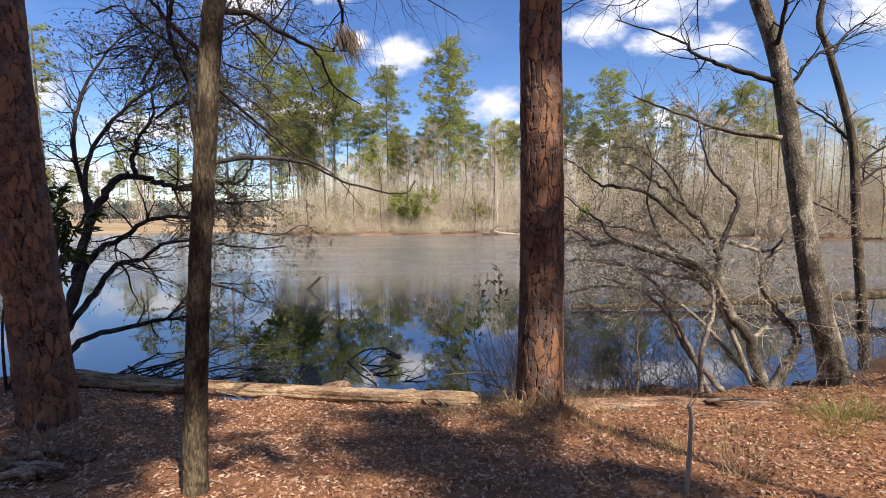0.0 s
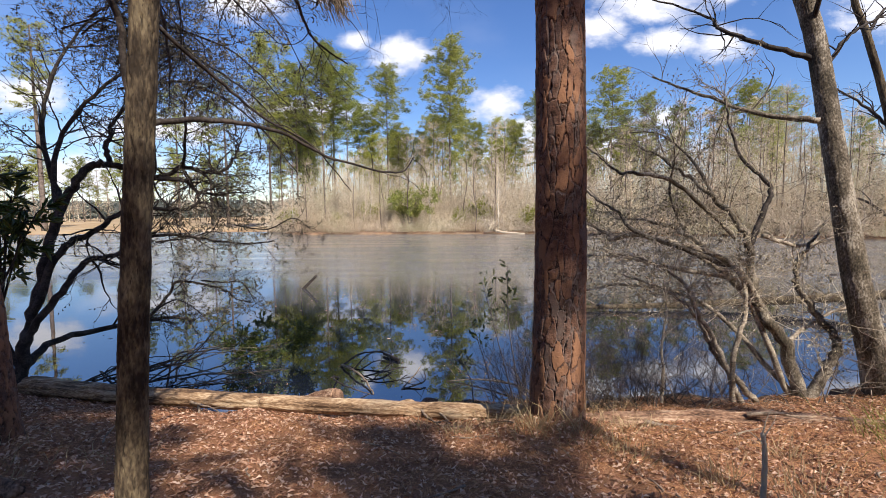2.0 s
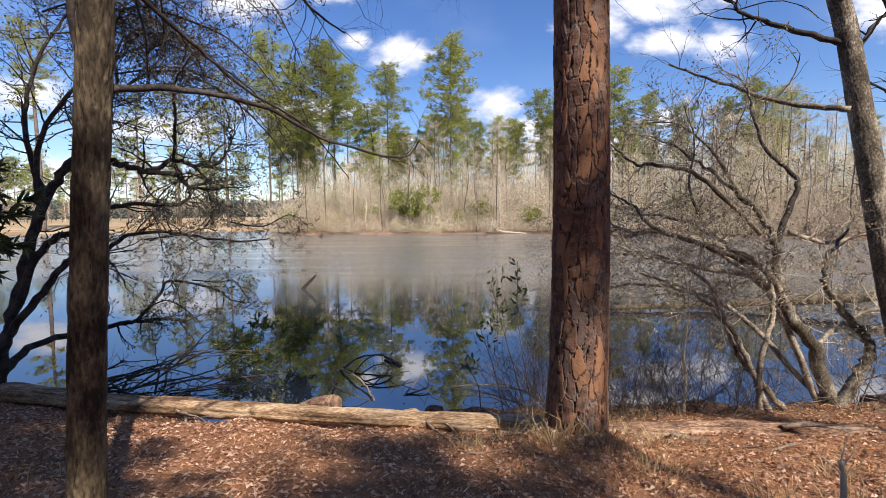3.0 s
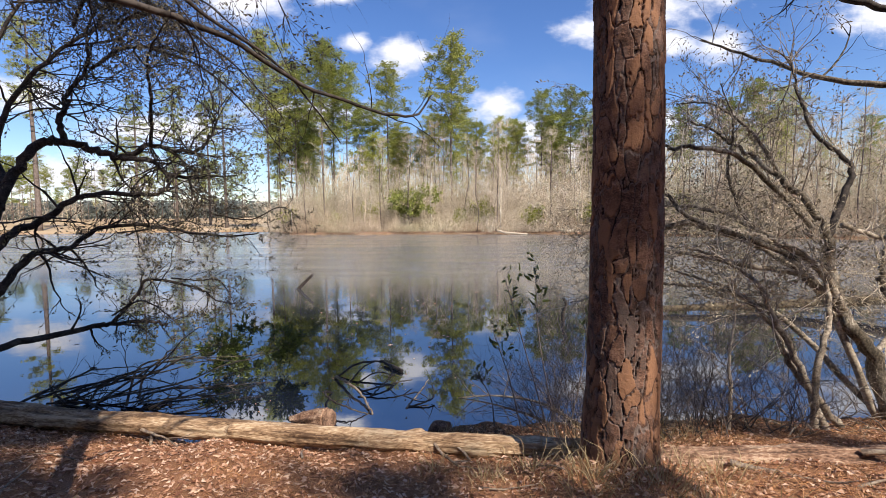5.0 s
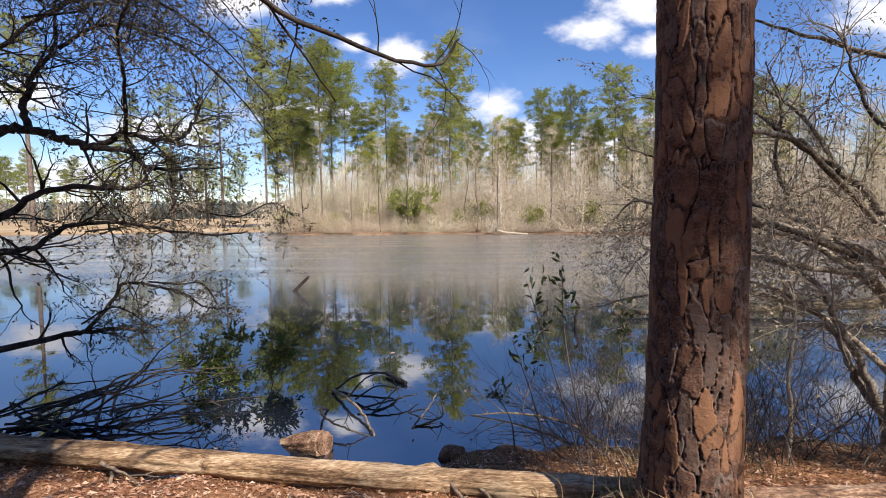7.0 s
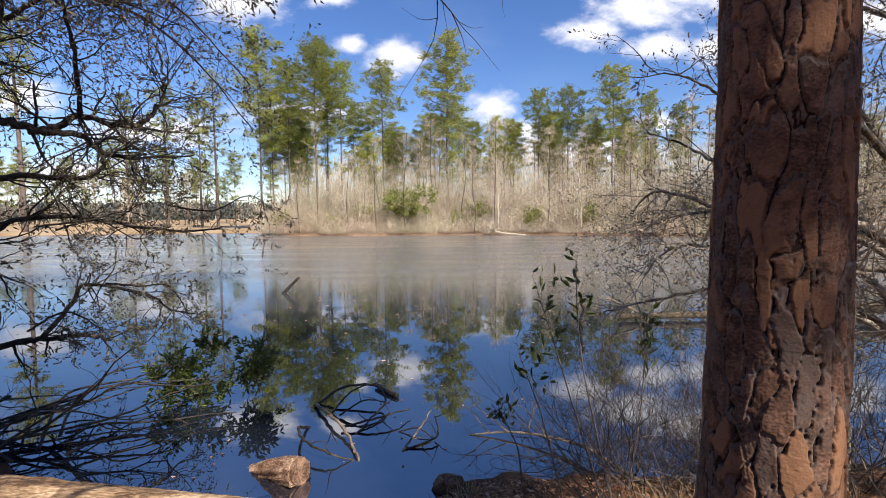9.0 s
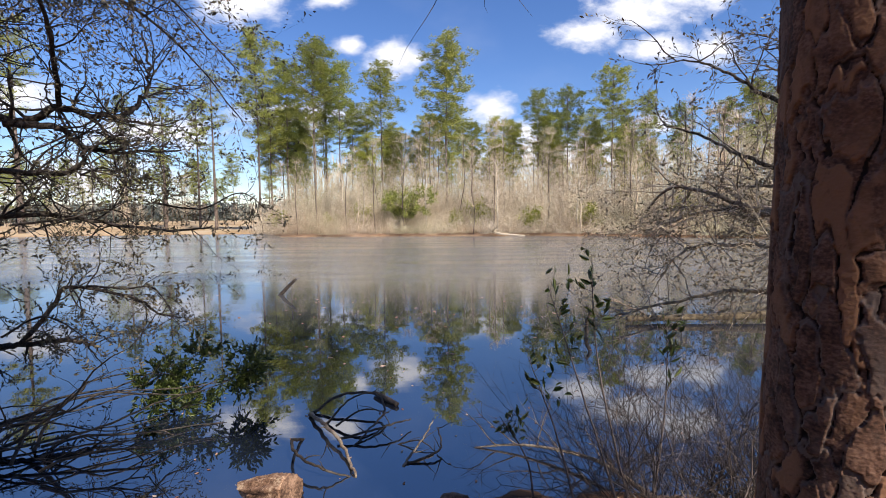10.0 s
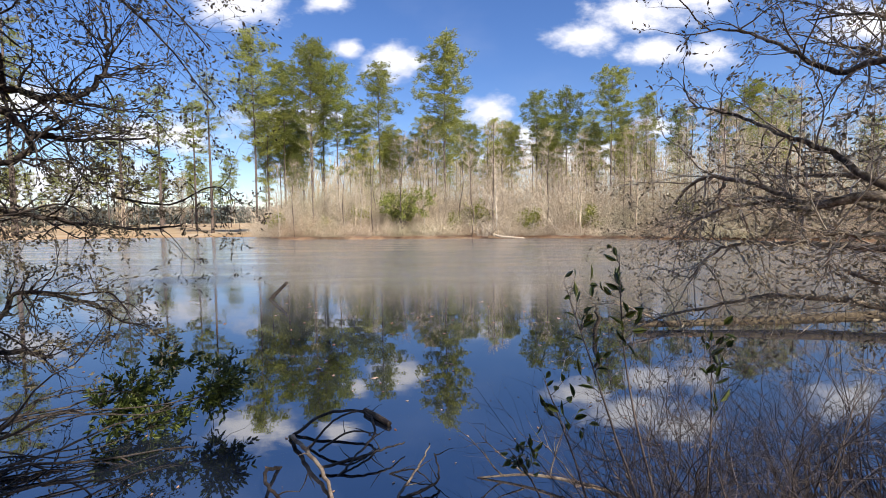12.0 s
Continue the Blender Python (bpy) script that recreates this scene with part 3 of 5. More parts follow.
def pine_crown(wood, green, height, start, reach, rng, limbs=52, tuft=0.5, count=15):
    """Crooked limbs that end in separate pads of needle tufts: ragged and sparse below, domed at the top, with gaps."""
    for k in range(limbs):
        f = (k + rng.random()) / limbs
        z = height * (start + (0.985 - start) * f ** 0.85)
        dome = math.sqrt(max(0.05, 1 - max(0, (f - 0.55) / 0.5) ** 2))
        out = reach * (0.5 + 0.5 * min(1, f / 0.45)) * dome * rng.uniform(0.4, 1.08)
        a = k * 2.4 + rng.uniform(-0.6, 0.6)
        d = Vector((math.cos(a), math.sin(a), rng.uniform(-0.1, 0.3) + 0.45 * f))
        p0 = Vector((0, 0, z))
        bend = Vector((rng.uniform(-0.3, 0.3), rng.uniform(-0.3, 0.3), rng.uniform(0.0, 0.5)))
        p1, p2 = p0 + d * out * 0.55, p0 + (d + bend * 0.4).normalized() * out
        r = 0.016 + 0.010 * out
        wood.tube([p0, p1, p2], [r, r * 0.7, r * 0.3], 3, cap=False)
        if f < 0.3 and rng.random() < 0.5:
            continue
        for pad in range(2 + int(out * 0.9)):
            t = 1.0 if pad == 0 else rng.uniform(0.35, 0.95)
            c = p0.lerp(p1, t / 0.55) if t < 0.55 else p1.lerp(p2, (t - 0.55) / 0.45)
            c = c + Vector((rng.gauss(0, 1), rng.gauss(0, 1), rng.gauss(0, 0.35))) * 0.13 * out
            for j in range(rng.randint(4, 7)):
                q = c + Vector((rng.gauss(0, 0.42), rng.gauss(0, 0.42), rng.gauss(0, 0.17)))
                needle_clump(green, q, tuft * rng.uniform(0.7, 1.25), count, rng)


def pine(height, start, reach, seed, radius=0.2, needles=None, limbs=52, label="", group="", at=(0, 0, 0), lean=0.0, count=11, tuft=0.55):
    rng = random.Random(seed)
    root = thing("pine_tree", label, "tree", at, group)
    wood, green = Geo(), Geo()
    bend = [rng.uniform(-0.25, 0.25) for _ in range(4)]
    path = [(lean * height * t + bend[i % 4] * math.sin(t * 3) * 0.5, bend[(i + 1) % 4] * 0.4 * math.sin(t * 2.5), height * t - 0.3 * (i == 0)) for i, t in enumerate((0, 0.2, 0.45, 0.7, 0.99))]
    sp = spline(path, 4)
    wood.tube(sp, taper(len(sp), radius, radius * 0.22), 8)
    crown_wood = Geo()
    pine_crown(crown_wood, green, height, start, reach, rng, limbs, tuft, count)
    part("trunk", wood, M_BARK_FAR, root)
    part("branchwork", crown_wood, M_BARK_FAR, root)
    part("crown", green, needles or M_NEEDLE, root)
    return root


# ---- far shore: pines ----
PX = 802.0
PINE_LABEL = "tall far pine with slim bare trunk and airy green crown"
variants = [pine(26, 0.36, 4.3, 11, 0.2, label=PINE_LABEL, group="far pines", limbs=62), pine(25, 0.46, 3.4, 12, 0.17, label=PINE_LABEL, group="far pines", limbs=46),
            pine(24, 0.32, 3.3, 13, 0.17, label=PINE_LABEL, group="far pines", limbs=58), pine(26, 0.54, 4.0, 14, 0.2, label=PINE_LABEL, group="far pines", limbs=44),
            pine(22, 0.26, 3.2, 15, 0.15, M_LIME, 54, "far young pine with yellow-green crown among bare trees", "far pines")]
HEIGHTS = (26, 25, 24, 26, 22)
# bearing x/y, height over distance, distance, kind
FAR_PINES = ((-0.375, 0.430, 88, 0), (-0.350, 0.30, 92, 2), (-0.315, 0.36, 95, 1), (-0.258, 0.408, 90, 0), (-0.235, 0.375, 96, 3), (-0.205, 0.355, 92, 2), (-0.180, 0.27, 99, 1),
             (-0.118, 0.350, 92, 1), (-0.150, 0.25, 101, 2), (0.017, 0.408, 86, 0), (-0.01, 0.24, 99, 2), (0.115, 0.235, 93, 4), (0.150, 0.23, 103, 1), (0.210, 0.29, 96, 3),
             (0.27, 0.295, 92, 2), (0.300, 0.24, 101, 1), (0.365, 0.34, 88, 3), (0.385, 0.25, 97, 2), (0.440, 0.285, 93, 1), (0.510, 0.20, 96, 2), (0.60, 0.27, 84, 0),
             (0.655, 0.315, 80, 0), (0.700, 0.29, 83, 3))
for i, (b, h, dist, kind) in enumerate(FAR_PINES):
    x, y = b * dist, dist
    k = h * dist * 0.96 / HEIGHTS[kind]
    m = Matrix.LocRotScale((x, y, gz(x, y) - 0.1), Euler((0, 0, i * 1.7)), (k * 1.0, k * 1.0, k))
    c = copy_thing(variants[kind], m)
    c.scale = (k * (0.9 + 0.2 * ((i * 7) % 5) / 4),) * 2 + (k,)
MORE = random.Random(4)
for i in range(26):
    b = MORE.uniform(-0.36, 0.98)
    dist = MORE.uniform(96, 122) if b < 0.5 else MORE.uniform(70, 95)
    kind = MORE.choice((1, 2, 2, 3, 1))
    k = dist * MORE.uniform(0.15, 0.25) / HEIGHTS[kind]
    c = copy_thing(variants[kind], Matrix.Translation((b * dist, dist, gz(b * dist, dist) - 0.1)) @ pose(0, 0, 0, 0, 0, i * 53))
    c.scale = (k, k, k)
for i in range(26):
    b = MORE.uniform(-0.40, 0.8)
    dist = MORE.uniform(88, 110) if b < 0.3 else MORE.uniform(72, 95)
    kind = MORE.choice((4, 2, 2, 0))
    k = dist * MORE.uniform(0.13, 0.22) / HEIGHTS[kind]
    c = copy_thing(variants[kind], Matrix.Translation((b * dist, dist, gz(b * dist, dist) - 0.1)) @ pose(0, 0, 0, 0, 0, i * 91))
    c.scale = (k * 1.1, k * 1.1, k)
for i in range(30):
    b = -0.42 - 0.6 * (i + MORE.random()) / 30
    dist = MORE.uniform(115, 210)
    kind = MORE.choice((1, 2, 3, 2))
    k = MORE.uniform(14, 24) / HEIGHTS[kind]
    c = copy_thing(variants[kind], Matrix.Translation((b * dist, dist, gz(b * dist, dist) - 0.1)) @ pose(0, 0, 0, 0, 0, i * 37))
    c.scale = (k, k, k)
# the first ones of each kind take places at the back of the wood
for i, (b, dist) in enumerate(((0.74, 92), (-0.28, 112), (0.05, 108), (0.33, 110), (0.22, 100))):
    variants[i].location = (b * dist, dist, gz(b * dist, dist) - 0.1)
# tall pines standing by themselves on the meadow's shore
MEADOW = "tall straight pine standing alone on the meadow by the water"
lone = [pine(38, 0.52, 4.6, 17, 0.52, label=MEADOW, group="meadow pines", limbs=46), pine(31, 0.42, 3.6, 18, 0.34, label=MEADOW, group="meadow pines", limbs=44)]
for i, (which, b, dist) in enumerate(((0, -0.872, 86), (1, -0.469, 95.5), (1, -0.575, 104), (1, -0.505, 116), (0, -0.66, 140))):
    m = pose(b * dist, dist, gz(b * dist, dist) - 0.1, 0, 0, i * 67)
    if i < 2:
        lone[which].matrix_basis = m
    else:
        copy_thing(lone[which], m)


# ---- far shore: bare saplings and brush ----
def sapling(height, seed, label, material):
    rng = random.Random(seed)
    root = thing("bare_sapling", label, "tree", group="bare saplings on the far shore")
    w, t = Geo(), Geo()
    path = [Vector((rng.uniform(-0.25, 0.25) * (i > 0), rng.uniform(-0.25, 0.25) * (i > 0), height * i / 4 - 0.2 * (i == 0))) for i in range(5)]
    sp = spline(path, 3)
    w.tube(sp, taper(len(sp), 0.08, 0.018), 5)
    for k in range(56):
        f = rng.uniform(0.2, 1)
        i = min(len(sp) - 2, int(f * len(sp)))
        a = rng.uniform(0, 6.28)
        d = Vector((math.cos(a), math.sin(a), rng.uniform(0.3, 1.3)))
        grow(t, [], sp[i], d, height * 0.21 * (1.3 - f), 0.018, 1, rng, 0.32, 5, 0.85, 0.03, 3, 0.55)
    part("trunk", w, material, root)
    part("twig_spray", t, M_BRUSH, root)
    return root


saps = [sapling(9, 21, "slim pale bare sapling among far shore brush", M_WHITE_TRUNK), sapling(11, 22, "slim dark bare tree on the far shore", M_BARK_FAR),
        sapling(7, 23, "small tan bare sapling by the water", M_BRUSH), sapling(12, 24, "tall thin leafless tree in the far wood", M_BARK_FAR)]


def brush(width, height, stems, seed, label):
    rng = random.Random(seed)
    g = Geo()
    for _ in range(stems):
        x, y = rng.uniform(-width / 2, width / 2), rng.uniform(-1.5, 1.5)
        h = height * rng.uniform(0.35, 1.0)
        d = Vector((rng.uniform(-0.9, 0.9), rng.uniform(-0.6, 0.6), 1))
        grow(g, [], (x, y, -0.1), d, h, 0.024, 1, rng, 0.42, 6, 1.2, 0.0, 3, 0.5)
    ob = part("brush", g, M_BRUSH)
    return tagged(ob, label, "undergrowth", kind="stuff")


thickets = [brush(7, 3.2, 170, 31, "tan tangled leafless brush along the far shore"), brush(7, 4.6, 150, 32, "tan leafless thicket on the far bank"), brush(9, 7.0, 120, 33, "tall bare grey-tan thicket in the far wood")]
placed = random.Random(8)
first = [True] * 3
for row, (kind, back, step, reach) in enumerate(((0, 1.7, 3.4, (-27, 52)), (1, 4.0, 4.0, (-27, 54)), (2, 7, 4.6, (-28, 60)), (2, 13, 5.0, (-30, 64)), (2, 21, 5.5, (-30, 70)))):
    x = reach[0]
    while x < reach[1]:
        y = float(shore_far(x)) + back + placed.uniform(-0.5, 0.8)
        m = pose(x, y, gz(x, y), 0, 0, placed.uniform(-25, 25) + (180 if placed.random() < 0.5 else 0))
        if first[kind]:
            thickets[kind].matrix_basis = m
            first[kind] = False
        else:
            c = copy_thing(thickets[kind], m)
            k = placed.uniform(0.4, 1.2) * (1.35 if kind == 2 else 1)
            c.scale = (placed.uniform(0.8, 1.2), 1, k)
        x += step * placed.uniform(0.8, 1.2)
for i in range(220):
    x = placed.uniform(-27, 58) if i % 5 < 3 else placed.uniform(16, 62)
    y = float(shore_far(x)) + placed.uniform(0.6, 26)
    ob = saps[i % 4]
    k = placed.uniform(0.8, 1.5)
    if i < 4:
        ob.location = (x, y, gz(x, y))
    else:
        c = copy_thing(ob, pose(x, y, gz(x, y), 0, 0, i * 71))
        c.scale = (k, k, k)


for i in range(40):
    b, dist = placed.uniform(-0.98, -0.4), placed.uniform(125, 210)
    c = copy_thing(saps[(1, 3, 2, 1)[i % 4]], pose(b * dist, dist, gz(b * dist, dist), 0, 0, i * 47))
    k = placed.uniform(1.0, 1.7)
    c.scale = (k, k, k)
    tagged(c, group="bare trees beyond the meadow")


def leafy_shrub(name, at, height, width, count, seed, material, label, size=0.3):
    rng = random.Random(seed)
    root = thing(name, label, "shrub", at)
    w, l = Geo(), Geo()
    for k in range(9):
        tips = []
        d = Vector((rng.uniform(-1, 1) * width / height, rng.uniform(-1, 1) * width / height, 1.4))
        grow(w, tips, (0, 0, -0.1), d, height * 0.55, 0.05, 2, rng, 0.25, 4, 0.8, 0.05, 4, 0.6)
        for p, q in tips:
            for _ in range(count):
                l.leaf(p + rand_dir(rng) * 0.25, rand_dir(rng), size * rng.uniform(0.6, 1.2), size * 0.5, rng)
    part("woody_stem", w, M_DARK, root)
    part("foliage", l, material, root)
    return root


leafy_shrub("evergreen_shrub", (-5.3, 69.5, gz(-5.3, 69.5)), 7.4, 3.0, 6, 41, M_NEEDLE, "round evergreen shrub amid the far bare thicket", 0.4)
olive = leafy_shrub("olive_shrub", (12.8, 66.8, gz(12.8, 66.8)), 3.6, 2.4, 2, 42, M_LIME, "small olive-green shrub in the far shore brush", 0.3)
for i, (x, back, k) in enumerate(((-25.5, 2.5, 1.0), (-17.0, 4.0, 0.8), (2.5, 3.0, 0.9), (6.0, 5.0, 1.3), (20.0, 4.0, 1.1), (-12.0, 6.0, 1.2), (30.0, 5.0, 1.3))):
    y = float(shore_far(x)) + back
    c = copy_thing(olive, pose(x, y, gz(x, y), 0, 0, i * 80))
    c.scale = (k, k, k)


def distant_wood():
    """The low line of trees beyond the meadow."""
    rng = random.Random(50)
    g = Geo()
    for _ in range(22000):
        x, y = rng.uniform(-420, 60), rng.uniform(300, 350)
        h = 11 + 4 * noise.noise(Vector((x * 0.02, 0, 3))) + rng.uniform(-2, 2)
        z = rng.random() ** 0.8 * h
        i = len(g.v)
        for _ in range(2):
            c, w = Vector((x, y, z + 0.5)), rng.uniform(0.5, 1.3)
            a, b = rand_dir(rng) * w, rand_dir(rng) * w
            g.v += [c - a, c + b, c + a, c - b]
            g.f.append((i, i + 1, i + 2, i + 3))
            i += 4
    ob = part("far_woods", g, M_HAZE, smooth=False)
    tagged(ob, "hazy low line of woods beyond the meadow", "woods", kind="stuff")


distant_wood()


def deep_wood():
    """The grey-tan depth of the bare wood behind the far shore."""
    rng = random.Random(52)
    g = Geo()
    for _ in range(26000):
        x, y = rng.uniform(-36, 95), rng.uniform(112, 135)
        if x > 40:
            y -= (x - 40) * 0.6
        top = 16 + 5 * noise.noise(Vector((x * 0.08, 1, 5)))
        z = gz(x, y) + rng.random() ** 1.5 * top
        h, w = rng.uniform(0.8, 3.2), rng.uniform(0.03, 0.09)
        lean = rng.uniform(-0.8, 0.8)
        i = len(g.v)
        g.v += [(x - w, y, z), (x + w, y, z), (x + lean + w * 0.3, y + rng.uniform(-0.3, 0.3), z + h)]
        g.f.append((i, i + 1, i + 2))
    ob = part("deep_woods", g, M_BRUSH, smooth=False)
    tagged(ob, "grey-tan bare woods deep behind the far shore", "woods", kind="stuff")


deep_wood()


# ---- near trees ----
def main_pine():
    root = thing("pine_tree", "large pine with reddish scaly bark plates beside the fallen log", "tree")
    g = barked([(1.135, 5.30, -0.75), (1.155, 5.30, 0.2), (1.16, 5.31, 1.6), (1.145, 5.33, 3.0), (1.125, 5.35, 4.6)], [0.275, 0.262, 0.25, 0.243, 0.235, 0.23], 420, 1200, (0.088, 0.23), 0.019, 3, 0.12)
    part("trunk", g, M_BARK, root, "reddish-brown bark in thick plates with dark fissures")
    up, limbs, green = Geo(), Geo(), Geo()
    sp = spline([(1.125, 5.35, 4.58), (1.1, 5.4, 9), (1.2, 5.5, 15), (1.2, 5.5, 21)], 5)
    up.tube(sp, taper(len(sp), 0.235, 0.06), 14)
    part("upper_trunk", up, M_BARK, root)
    rng = random.Random(61)
    pine_crown(limbs, green, 22, 0.62, 2.6, rng, 40, 0.4, 12)
    for q in (limbs, green):
        q.v = [Vector(p) + Vector((1.2, 5.5, -0.6)) for p in q.v]
    part("branchwork", limbs, M_BARK, root)
    part("crown", green, M_NEEDLE, root)


def left_pine():
    root = thing("pine_tree", "dark reddish pine trunk with scaly bark and spreading base", "tree")
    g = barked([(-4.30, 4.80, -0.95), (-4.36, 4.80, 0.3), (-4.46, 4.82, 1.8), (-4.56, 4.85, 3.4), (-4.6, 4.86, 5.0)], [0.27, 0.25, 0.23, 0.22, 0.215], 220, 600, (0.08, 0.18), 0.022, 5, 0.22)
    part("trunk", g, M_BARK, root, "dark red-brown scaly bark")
    up, limbs, green = Geo(), Geo(), Geo()
    sp = spline([(-4.6, 4.86, 4.98), (-4.6, 4.86, 10), (-4.5, 4.8, 15), (-4.5, 4.8, 22)], 5)
    up.tube(sp, taper(len(sp), 0.25, 0.06), 12)
    part("upper_trunk", up, M_BARK, root)
    pine_crown(limbs, green, 23, 0.6, 2.8, random.Random(62), 40, 0.4, 12)
    for q in (limbs, green):
        q.v = [Vector(p) + Vector((-4.5, 4.8, -0.6)) for p in q.v]
    part("branchwork", limbs, M_BARK, root)
    part("crown", green, M_NEEDLE, root)


main_pine()
left_pine()


def limb(root, pts, r0, r1, seed, twigs, twig_len, material, name="branch", leaves=None, leaf_size=0.05, per_tip=1, depth=1, lift=0.0, sides=8, wob=0.3, kids=3, twig_r=None, start=0.15, twig_material=None):
    """One crooked limb through pts with twigs along it, and leaves at their ends."""
    rng = random.Random(seed)
    sp = spline(pts, 7)
    sp = [p + rand_dir(rng) * r0 * 0.35 * (0 < i < len(sp) - 1) for i, p in enumerate(sp)]
    g, tips = Geo(), []
    g.tube(sp, taper(len(sp), r0, r1), sides)
    fine = Geo() if twig_material else g
    for k in range(twigs):
        f = rng.uniform(start, 1)
        i = min(len(sp) - 2, int(f * (len(sp) - 1)))
        b = (sp[i + 1] - sp[i]).normalized()
        d = (b * 0.6 + rand_dir(rng) + Vector((0, 0, lift))).normalized()
        r = (r0 + (r1 - r0) * f) * 0.45
        grow(fine, tips, sp[i], d, twig_len * rng.uniform(0.5, 1.2), twig_r or max(r, 0.003), depth, rng, wob, kids, 0.8, lift * 0.1, 4, 0.6)
    ob = part(name, g, material, root)
    if twig_material:
        tagged(part("twig_spray", fine, twig_material, ob), kind="stuff")
    if leaves:
        l = Geo()
        for p, d in tips:
            for _ in range(per_tip):
                if rng.random() < 0.8:
                    (l.broad_leaf if leaves is M_EVER else l.leaf)(p, (d + rand_dir(rng) * 0.9), leaf_size * rng.uniform(0.6, 1.3), leaf_size * rng.uniform(0.3, 0.5), rng)
        if l.v:
            part("leaves", l, leaves, ob)
    return ob


def thin_tree():
    root = thing("slender_tree", "slender dark-barked leaning hardwood with bare limbs", "tree")
    g = barked([(-1.93, 3.33, -0.8), (-1.91, 3.33, -0.3), (-1.83, 3.33, 0.81), (-1.73, 3.34, 1.93), (-1.63, 3.33, 2.84), (-1.54, 3.35, 3.5), (-1.45, 3.4, 4.8), (-1.4, 3.45, 6.2)],
               [0.095, 0.082, 0.076, 0.075, 0.070, 0.06, 0.05, 0.04], 110, 560, (0.024, 0.15), 0.011, 7, 0.15)
    part("trunk", g, M_GREY, root, "narrow ridged grey-brown bark")
    limb(root, [(-1.72, 3.35, 1.93), (-1.51, 3.7, 2.02), (-1.22, 4.1, 2.01), (-0.89, 4.4, 1.85), (-0.42, 4.65, 1.76), (-0.27, 4.73, 1.9)], 0.019, 0.005, 71, 9, 0.4, M_DARK, start=0.3)
    limb(root, [(-1.58, 3.34, 3.0), (-1.43, 3.5, 3.05), (-1.28, 3.8, 3.02), (-1.09, 4.1, 2.97), (-1.0, 4.3, 2.75), (-0.78, 4.5, 2.62)], 0.024, 0.005, 72, 14, 0.5, M_DARK, depth=2, start=0.25)
    limb(root, [(-1.55, 3.35, 3.3), (-1.3, 3.9, 3.51), (-1.04, 4.6, 3.7), (-1.05, 5.0, 3.6), (-1.15, 5.0, 3.3)], 0.024, 0.012, 73, 12, 0.6, M_DARK, depth=2)
    limb(root, [(-1.65, 3.33, 2.67), (-1.8, 3.25, 2.81), (-1.88, 3.2, 2.91), (-2.01, 3.2, 3.09), (-2.2, 3.2, 3.5)], 0.02, 0.008, 74, 9, 0.5, M_DARK)
    limb(root, [(-1.76, 3.33, 1.8), (-1.77, 3.3, 2.21), (-1.79, 3.3, 2.48), (-1.88, 3.3, 2.72), (-1.91, 3.3, 2.91), (-1.85, 3.3, 3.22), (-1.9, 3.3, 4.0)], 0.022, 0.012, 75, 9, 0.5, M_DARK, start=0.3)
    limb(root, [(-1.66, 3.36, 2.51), (-1.46, 3.7, 2.28), (-1.29, 4.0, 2.1), (-1.02, 4.3, 1.93), (-0.8, 4.6, 1.6)], 0.014, 0.003, 76, 8, 0.4, M_DARK)
    limb(root, [(-1.5, 3.4, 4.2), (-1.1, 4.2, 4.2), (-0.5, 5.0, 4.05), (0.2, 5.6, 3.9)], 0.022, 0.004, 77, 16, 0.7, M_DARK, depth=2)
    limb(root, [(-1.52, 3.38, 3.8), (-1.9, 4.3, 3.9), (-2.3, 5.6, 3.8), (-2.2, 7.0, 3.7)], 0.026, 0.004, 78, 20, 0.8, M_DARK, depth=2)
    limb(root, [(-1.64, 3.34, 2.75), (-1.9, 3.9, 2.7), (-2.4, 4.8, 2.7), (-2.9, 5.6, 2.5)], 0.016, 0.003, 79, 12, 0.6, M_DARK)
    limb(root, [(-1.6, 3.34, 3.1), (-2.0, 4.2, 3.2), (-2.5, 5.2, 3.3), (-3.1, 6.2, 3.1)], 0.018, 0.003, 80, 14, 0.7, M_DARK)
    return root


thin_tree()


def hanging_moss():
    rng = random.Random(81)
    g = Geo()
    for _ in range(170):
        p = Vector((-1.06, 5.0, 3.52)) + Vector((rng.gauss(0.04, 0.07), rng.gauss(0, 0.06), rng.uniform(-0.12, 0.05)))
        length = rng.uniform(0.12, 0.34)
        pts = [p + Vector((rng.gauss(0, 0.012) + 0.12 * length * i, rng.gauss(0, 0.012), -length * i / 3)) for i in range(4)]
        g.tube(pts, [0.004, 0.004, 0.003, 0.001], 3, cap=False)
    ob = part("hanging_moss", g, M_MOSS)
    tagged(ob, "brown tuft of hanging moss and needles on a bare limb", "moss")


hanging_moss()


